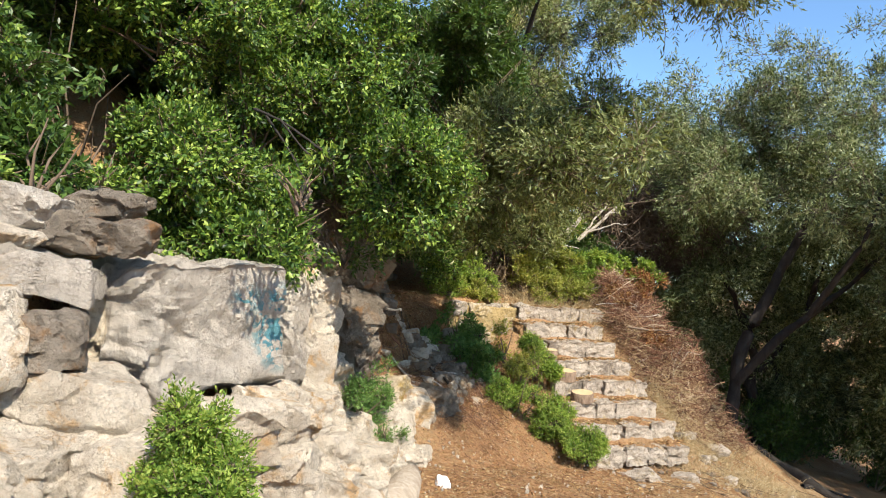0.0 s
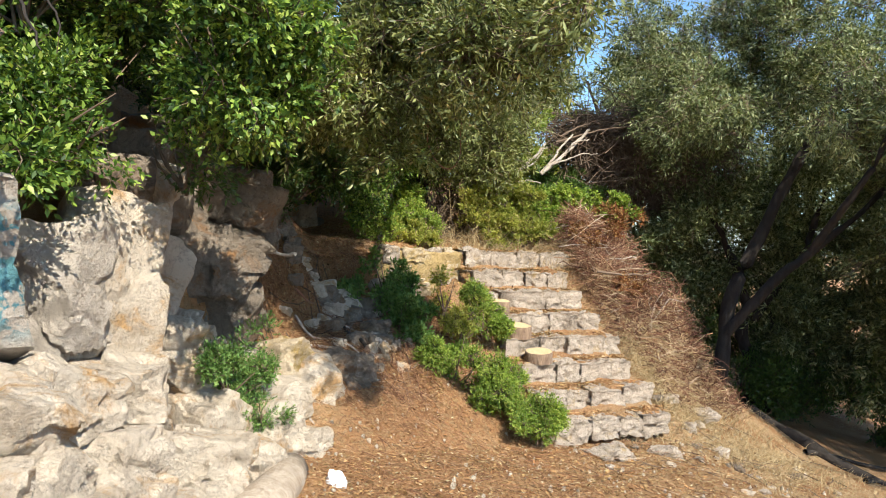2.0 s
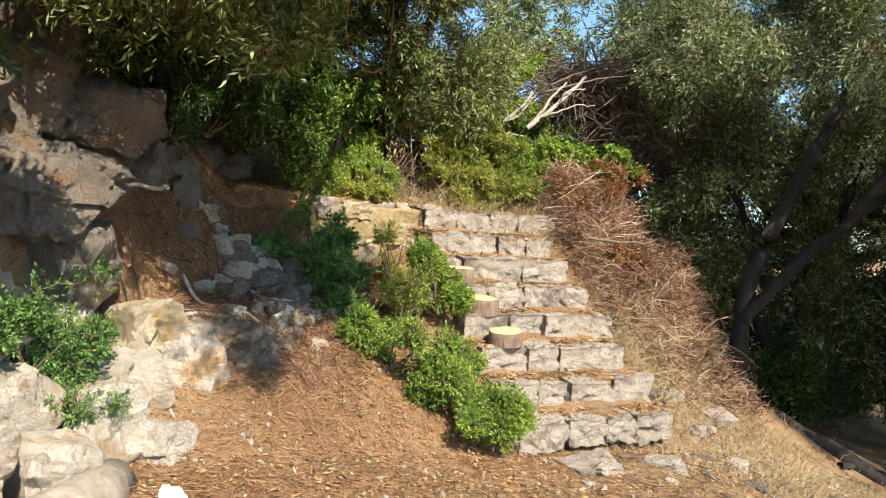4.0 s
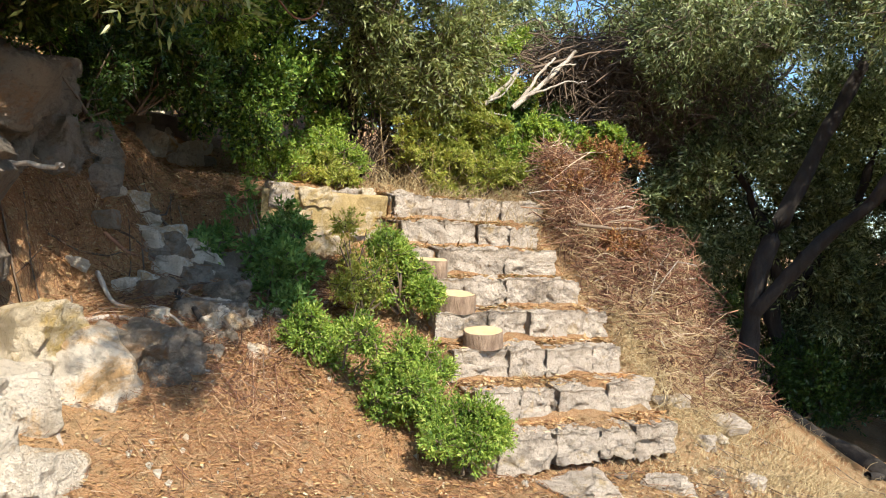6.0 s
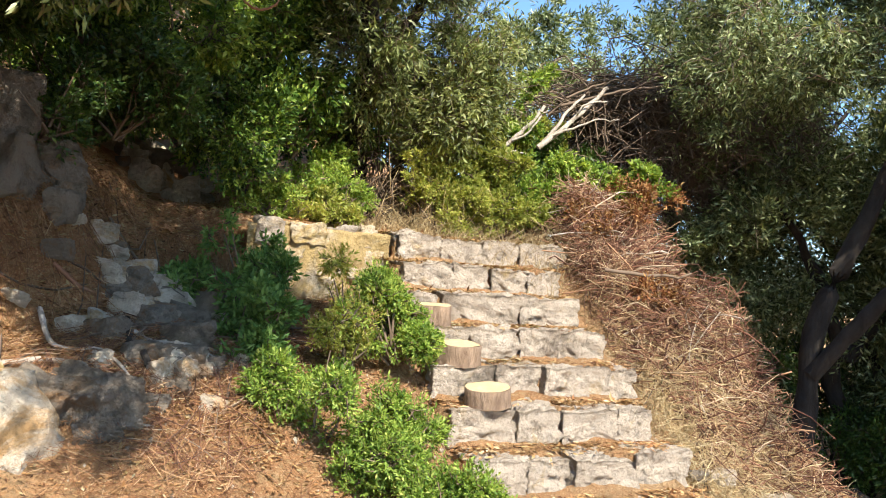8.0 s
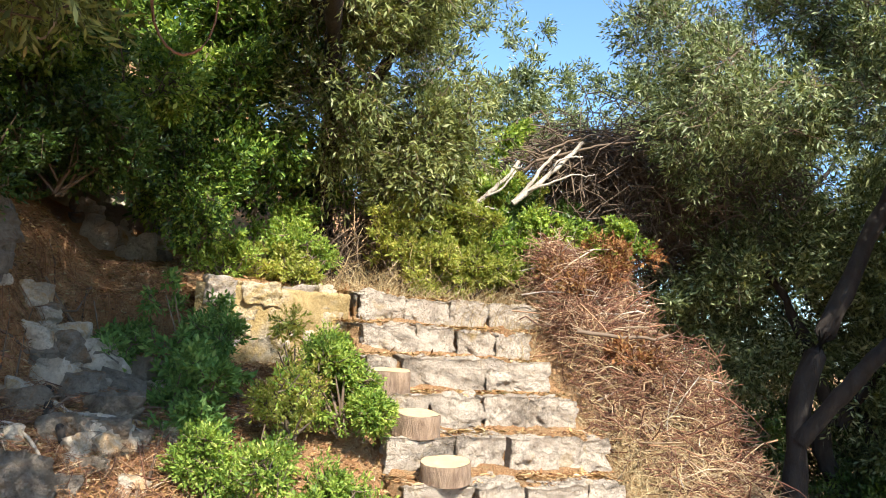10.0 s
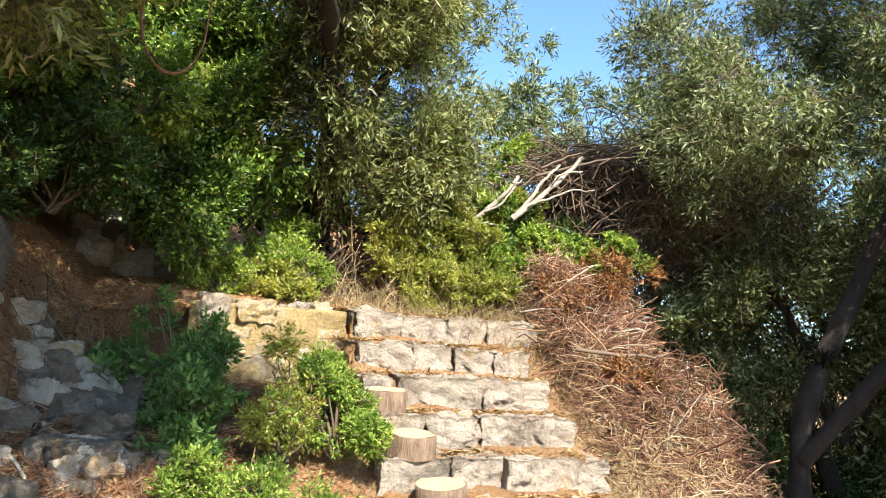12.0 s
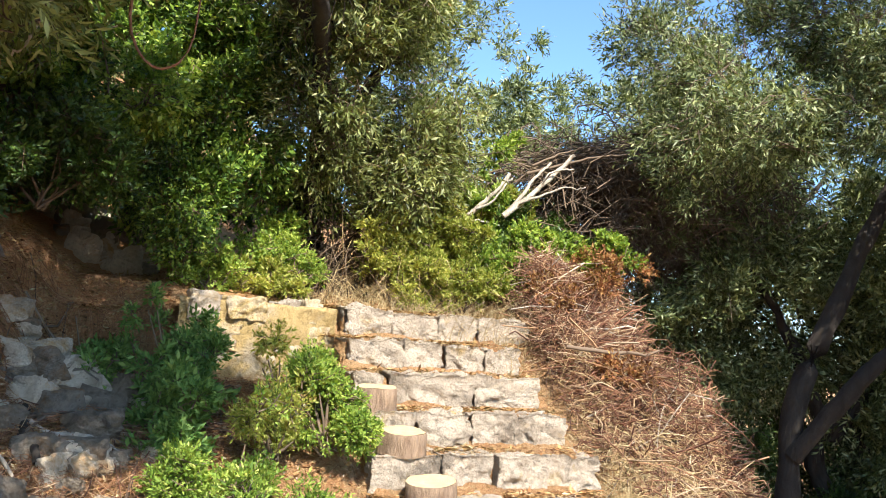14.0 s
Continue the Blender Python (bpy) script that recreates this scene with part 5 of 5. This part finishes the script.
    limbs += [((tuple(fork), tuple(fork * 0.4 + t * 0.6 + np.array([0.1, -0.1, 0.1])), tuple(t + np.array([0, 0, 0.5]))), 0.08, 0.02) for t in tops]
    olive_tree((bx, by, bz), limbs, blobs, n, leaf, DARK_OLIVE, seed, "grey-green olive tree in the grove behind", twigs=False, per=8, gap=-0.35, aspect=0.27)

# ---------------------------------------------------------------- brushwood beside the stairs
def brush(name, n, seed, centre, spread, length, radius, mat, arch=0.35, flow=(0.5, -0.4, -0.3)):
    rr = np.random.default_rng(seed)
    c = np.array(centre) + rr.normal(size=(n, 3)) * np.array(spread)
    d = unit(rr.normal(size=(n, 3)) * np.array([1, 1, 0.55]) + np.array(flow))
    L = length * rr.uniform(0.35, 1.3, n)
    t = np.linspace(-0.5, 0.5, 5)
    bend = rr.normal(0, 0.25, (n, 3))
    line = c[:, None] + d[:, None] * (t[None] * L[:, None])[..., None] + bend[:, None] * ((t ** 2) * 1.2)[None, :, None] * L[:, None, None]
    line[..., 2] -= arch * (t[None] ** 2) * L[:, None] * 2
    line += rr.normal(0, 0.012, line.shape)
    floor = ground_height(line[..., 0], line[..., 1]) + 0.01
    line[..., 2] = np.maximum(line[..., 2], floor)
    rad = radius * rr.uniform(0.5, 1.5, n)[:, None] * np.array([1.0, 0.95, 0.85, 0.65, 0.35])[None]
    v, f = tubes(line, rad, 4)
    return mesh_from(name, v, f, mat, True)


def bank_brush(name, n, seed, us, vs, lift, length, radius, mat, flow=(0.1, -0.1), curl=0.8):
    """Twigs strewn over the bank right of the stairs, up to a height above it."""
    rr = np.random.default_rng(seed)
    u, v = rr.uniform(*us, n), rr.uniform(*vs, n)
    crest = np.sin(np.pi * np.clip((u - us[0] + 0.15) / (us[1] - us[0] + 0.25), 0, 1)) ** 0.7
    q = STAIR[None] + SU[None] * u[:, None] + SV[None] * v[:, None]
    flat_q = np.stack([q[:, 0], q[:, 1], 0 * u], -1)
    mound = 0.62 + 0.55 * wave_noise(955, 3, 1.5)(flat_q)
    z = ground_height(q[:, 0], q[:, 1]) + lift * crest * mound * rr.random(n) ** 0.6
    swirl = 2.6 * wave_noise(959 + seed % 3, 2, 0.9)(flat_q) - 0.6
    d = unit(rr.normal(size=(n, 3)) * np.array([0.9, 0.9, 0.55]) + 0.75 * np.stack([np.cos(swirl) + flow[0], np.sin(swirl) + flow[1], 0 * u - 0.4], -1))
    L = length * rr.uniform(0.3, 1.3, n)
    t = np.linspace(-0.5, 0.5, 6)
    side = unit(rr.normal(size=(n, 3)))
    line = np.stack([q[:, 0], q[:, 1], z], -1)[:, None] + d[:, None] * (t[None] * L[:, None])[..., None]
    line += side[:, None] * ((0.25 - t ** 2) * curl)[None, :, None] * L[:, None, None]
    line += rr.normal(0, 0.010, line.shape)
    line[..., 2] = np.maximum(line[..., 2], ground_height(line[..., 0], line[..., 1]) + 0.008)
    rad = radius * rr.uniform(0.5, 1.5, n)[:, None] * np.array([1.0, 0.95, 0.9, 0.8, 0.6, 0.3])[None]
    v_, f_ = tubes(line, rad, 4)
    return mesh_from(name, v_, f_, mat, True)


pile = thing("brushwood_pile", (3.1, 12.1, 1.2), "tangled heap of dry reddish brushwood beside the steps", "brushwood")
for nm, n_, sd, us, vs, lift, ln, rd, mt, lab in (
    ("brushwood", 3400, 951, (1.62, 2.75), (1.75, 2.75), 0.56, 0.36, 0.0025, BRUSH, ""),
    ("brushwood", 3400, 952, (1.55, 2.85), (1.05, 1.95), 0.62, 0.36, 0.0025, BRUSH, ""),
    ("brushwood", 260, 954, (1.6, 2.75), (0.6, 2.65), 0.58, 0.62, 0.0046, BRUSH, "coarse arching dry stems"),
    ("brushwood", 2000, 953, (1.75, 2.85), (0.45, 1.25), 0.48, 0.36, 0.0028, BRUSH, ""),
    ("straw", 1500, 954, (1.6, 2.7), (0.45, 1.6), 0.46, 0.40, 0.0020, STRAW, "straw-coloured bent stalks"),
    ("straw", 900, 958, (1.5, 2.2), (0.2, 1.3), 0.14, 0.28, 0.0015, STRAW, "thin straw-coloured stalks"),
):
    tagged(hang(nm, bank_brush(nm, n_, sd, us, vs, lift, ln, rd, mt), pile, lab), kind="stuff")
for k in range(40):
    hang("branch", bank_brush("branch", 1, 2000 + k, (1.65, 2.4), (0.6, 2.5), 0.54, 0.5, 0.0050, DEADWOOD, curl=0.5), pile, "bleached bare branch")
tagged(hang("withered_foliage", crown_mesh("withered_foliage", [(2.42, 12.35, 1.55, 0.16, 0.22, 0.25), (2.45, 12.75, 1.85, 0.25, 0.2, 0.2), (2.9, 12.9, 2.05, 0.4, 0.3, 0.12), (3.0, 12.1, 1.30, 0.2, 0.2, 0.12), (2.36, 12.0, 1.35, 0.12, 0.25, 0.2), (2.7, 12.6, 1.85, 0.3, 0.25, 0.15)], 2600, 0.03, 0.45, 6, RUSTLEAF, 956, 0.08, 0.1), pile, "withered rust-red leaves"), kind="stuff")
me, _ = limb_mesh("bare_branch", ((2.62, 11.98, 1.46), (2.95, 12.0, 1.44), (3.22, 12.05, 1.46)), 0.016, 0.009, TWIG, 8, 14, 0.05, 957)
hang("bare_branch", me, pile, "dark bare branch across the heap")

# bleached fallen boughs above the stairs
dead = thing("fallen_boughs", (2.4, 15.0, 2.6), "bleached fallen boughs lying over the bushes", "dead branch")
for k, (pts, a, b) in enumerate((
    (((1.15, 13.80, 2.50), (1.50, 13.85, 2.52), (1.80, 13.9, 2.71), (2.02, 13.9, 2.88), (2.19, 13.9, 3.10)), 0.032, 0.018),
    (((1.80, 13.9, 2.71), (1.98, 13.85, 2.80), (2.10, 13.85, 2.97), (2.20, 13.9, 3.03)), 0.020, 0.010),
    (((2.10, 13.85, 2.66), (2.26, 13.9, 2.80), (2.42, 13.9, 2.93), (2.60, 13.95, 3.10), (2.73, 13.95, 3.20)), 0.040, 0.020),
    (((2.12, 13.9, 2.70), (2.30, 13.9, 2.90), (2.42, 13.95, 3.06), (2.55, 14.0, 3.18)), 0.030, 0.014),
    (((2.26, 13.85, 2.80), (2.46, 13.85, 2.88), (2.62, 13.85, 2.95), (2.82, 13.9, 2.98)), 0.020, 0.008),
    (((2.42, 13.9, 2.93), (2.52, 13.85, 3.08), (2.66, 13.9, 3.13)), 0.018, 0.008),
    (((2.30, 14.0, 3.12), (2.70, 14.1, 3.26), (3.10, 14.2, 3.40), (3.50, 14.3, 3.46)), 0.020, 0.008),
    (((2.35, 14.0, 3.20), (2.60, 14.1, 3.34), (2.95, 14.2, 3.46)), 0.016, 0.006),
    (((1.31, 13.3, 2.36), (1.66, 13.35, 2.47), (1.84, 13.4, 2.54), (2.1, 13.5, 2.5)), 0.018, 0.010),
)):
    me, _ = limb_mesh("bough", pts, a * 0.72, b * 0.8, TWIG if k in (6, 7) else DEADWOOD, 8, 22, 0.04, 960 + k)
    hang("bough", me, dead)
tangle = thing("twig_tangle", (3.6, 15.0, 2.2), "tangle of dead grey-brown twigs under the olives", "brushwood")
hang("deadwood", brush("deadwood", 2600, 971, (3.7, 15.0, 3.0), (0.65, 0.30, 0.38), 0.9, 0.006, TWIG, 0.5, (0.5, 0, -0.5)), tangle)
hang("deadwood", brush("deadwood", 900, 972, (3.1, 14.9, 3.42), (0.45, 0.25, 0.14), 0.8, 0.006, TWIG, 0.3, (0.6, 0, 0.3)), tangle)
hollow = thing("dry_twigs", (0.75, 12.9, 1.8), "dry brown twigs in the hollow under the tree", "brushwood")
hang("deadwood", brush("deadwood", 380, 973, (0.85, 12.9, 2.15), (0.22, 0.15, 0.28), 0.6, 0.005, TWIG, 0.6, (0.1, -0.2, -1.0)), hollow)
hang("straw", brush("straw", 140, 974, (1.2, 12.75, 2.0), (0.22, 0.15, 0.2), 0.5, 0.003, STRAW, 0.6, (0.1, -0.3, -0.8)), hollow, "straw-coloured dead stalks")

# ---------------------------------------------------------------- litter and grass
rr = np.random.default_rng(31)
n = 110000
x, y = rr.uniform(-0.9, 4.2, n), rr.uniform(5.5, 13.2, n)
x[:34000], y[:34000] = rr.uniform(-0.8, 1.0, 34000), rr.uniform(9.7, 11.5, 34000)
keep = rr.random(n) < np.where(x > 3.2, 0.35, 1.0)
x, y = x[keep], y[keep]
z = ground_height(x, y)
p = np.stack([x, y, z + rr.uniform(0.002, 0.02, len(x))], -1)
d = unit(rr.normal(size=p.shape) * np.array([1, 1, 0.22]))
nn = unit(rr.normal(0, 0.35, p.shape) + np.array([0, 0, 1.0]))
ln = rr.uniform(0.015, 0.045, len(x))
v, f = leaf_quads(p, d, nn, ln, ln * rr.uniform(0.12, 0.5, len(x)))
litter = new("leaf_litter", mesh_from("leaf_litter", v, f, LITTER))
tagged(litter, "brown and straw-coloured fallen leaves and needles", "leaf litter", kind="stuff")

# twigs and needles strewn over the shaded slope
def strewn(name, n, seed, xr, yr, length, radius, mat, label):
    q = np.random.default_rng(seed)
    c = np.stack([q.uniform(*xr, n), q.uniform(*yr, n)], -1)
    d = unit(q.normal(size=(n, 2)))
    L = length * q.uniform(0.3, 1.4, n)
    t = np.linspace(-0.5, 0.5, 4)
    bend = q.normal(0, 0.2, (n, 1)) * L[:, None]
    side = np.stack([-d[:, 1], d[:, 0]], -1)
    xy = c[:, None] + d[:, None] * (t[None] * L[:, None])[..., None] + side[:, None] * (bend * (0.25 - t ** 2)[None])[..., None]
    z = ground_height(xy[..., 0], xy[..., 1]) + q.uniform(0.004, 0.05, (n, 1))
    v, f = tubes(np.concatenate([xy, z[..., None]], -1), radius * q.uniform(0.5, 1.5, n)[:, None] * np.array([1, 0.95, 0.8, 0.5])[None], 3)
    tagged(new(name, mesh_from(name, v, f, mat)), label, "twigs", kind="stuff")


strewn("strewn_twigs", 900, 81, (-0.1, 0.9), (9.5, 10.9), 0.20, 0.0022, BRUSH, "dry twigs strewn over the shaded slope")
strewn("strewn_twigs", 70, 85, (-0.6, 0.8), (9.4, 11.0), 0.42, 0.0065, TWIG, "crooked brown branches strewn over the shaded slope")
strewn("strewn_twigs", 700, 82, (0.3, 3.4), (8.0, 10.6), 0.12, 0.0018, BRUSH, "dry twigs strewn over the sunny soil")
strewn("pine_needles", 3200, 83, (-0.1, 2.2), (7.8, 11.3), 0.09, 0.0012, NEEDLE, "red-brown needles strewn over the soil")
strewn("pine_needles", 1000, 87, (0.2, 1.9), (8.2, 10.2), 0.09, 0.0013, NEEDLE, "red-brown needles on the sunny soil")
strewn("strewn_twigs", 160, 88, (2.4, 4.8), (9.6, 11.6), 0.26, 0.0035, TWIG, "bare brown twigs strewn over the sunny bank")
strewn("pine_needles", 1500, 89, (2.0, 4.8), (8.0, 11.8), 0.09, 0.0013, NEEDLE, "red-brown needles on the bank")
strewn("pine_needles", 1500, 84, (1.2, 4.6), (7.5, 11.6), 0.08, 0.0011, STRAW, "straw-coloured needles on the path")

strewn("pine_needles", 7000, 86, (-0.7, 0.9), (9.2, 11.4), 0.13, 0.0013, NEEDLE, "red-brown needles matted on the shaded slope")

# needles gathered on the treads
u, k = rr.uniform(0.0, 1.4, 11000), rr.integers(0, 8, 11000)
vv = TREAD * k + TREAD - rr.exponential(0.06, 11000).clip(0, 0.22)
q = STAIR[None] + SU[None] * u[:, None] + SV[None] * vv[:, None]
p = np.stack([q[:, 0], q[:, 1], 0.222 + RISE * k + rr.uniform(0.0, 0.02, 11000)], -1)
d = unit(rr.normal(size=p.shape) * np.array([1, 1, 0.12]))
ln = rr.uniform(0.02, 0.06, 11000)
v, f = leaf_quads(p, d, np.tile([0, 0, 1.0], (11000, 1)) + rr.normal(0, 0.3, p.shape), ln, ln * rr.uniform(0.08, 0.4, 11000))
tread_litter = new("tread_litter", mesh_from("tread_litter", v, f, LITTER))
tagged(tread_litter, "dry needles and leaves gathered on the step treads", "leaf litter", kind="stuff")


def grass(name, n, cx, cy, sx, sy, height, seed, label, lean=(0.2, -0.2)):
    rr = np.random.default_rng(seed)
    x, y = rr.normal(cx, sx, n), rr.normal(cy, sy, n)
    z = ground_height(x, y)
    h = height * rr.uniform(0.4, 1.3, n)
    dx, dy = rr.normal(lean[0], 0.5, n) * h, rr.normal(lean[1], 0.5, n) * h
    line = np.stack([np.stack([x, y, z - 0.01], -1), np.stack([x + dx * 0.35, y + dy * 0.35, z + h * 0.5], -1), np.stack([x + dx, y + dy, z + h * 0.8], -1)], 1)
    v, f = tubes(line, np.tile([0.0022, 0.0016, 0.0006], (n, 1)), 3)
    tagged(new(name, mesh_from(name, v, f, STRAW)), label, "grass", kind="stuff")


grass("dry_grass", 3800, 3.95, 11.2, 0.45, 0.55, 0.09, 41, "pale dry grass on the bank beside the steps")
grass("dry_grass", 1500, 4.3, 10.7, 0.6, 0.5, 0.07, 42, "short dry grass on the sunny slope")
grass("dry_grass", 900, 3.0, 11.2, 0.25, 0.5, 0.12, 43, "dry grass along the edge of the steps")
grass("dry_grass", 700, 0.9, 12.1, 0.5, 0.12, 0.12, 44, "dry grass along the top of the wall")
grass("dry_grass", 700, 1.45, 12.45, 0.45, 0.18, 0.24, 45, "bent dry grass above the top step")
grass("dry_grass", 500, 2.35, 12.7, 0.3, 0.3, 0.26, 46, "bent dry grass beside the brushwood")
gravel_n = 900
x, y = rr.uniform(0.0, 4.6, gravel_n), rr.uniform(6.5, 11.5, gravel_n)
z = ground_height(x, y)
base = unit(np.array([[1, 1, 1], [-1, -1, 1], [-1, 1, -1], [1, -1, -1], [0, 0, 1.2], [0, 0, -1.2]], float))
from_faces = np.array([[0, 4, 2], [0, 3, 4], [3, 1, 4], [1, 2, 4], [0, 2, 5], [0, 5, 3], [3, 5, 1], [1, 5, 2]])
s = (0.006 + rr.exponential(0.008, gravel_n)).clip(0, 0.035)
v = np.concatenate([(base[None] * (1 + rr.normal(0, 0.2, (gravel_n, 6, 3)))) * s[:, None, None] + np.stack([x, y, z + 0.004], -1)[:, None]]).reshape(-1, 3)
f = (from_faces[None] + (np.arange(gravel_n) * 6)[:, None, None]).reshape(-1, 3)
tagged(new("gravel", mesh_from("gravel", v, f, LIMESTONE)), "small pale stones scattered over the soil", "gravel", kind="stuff")
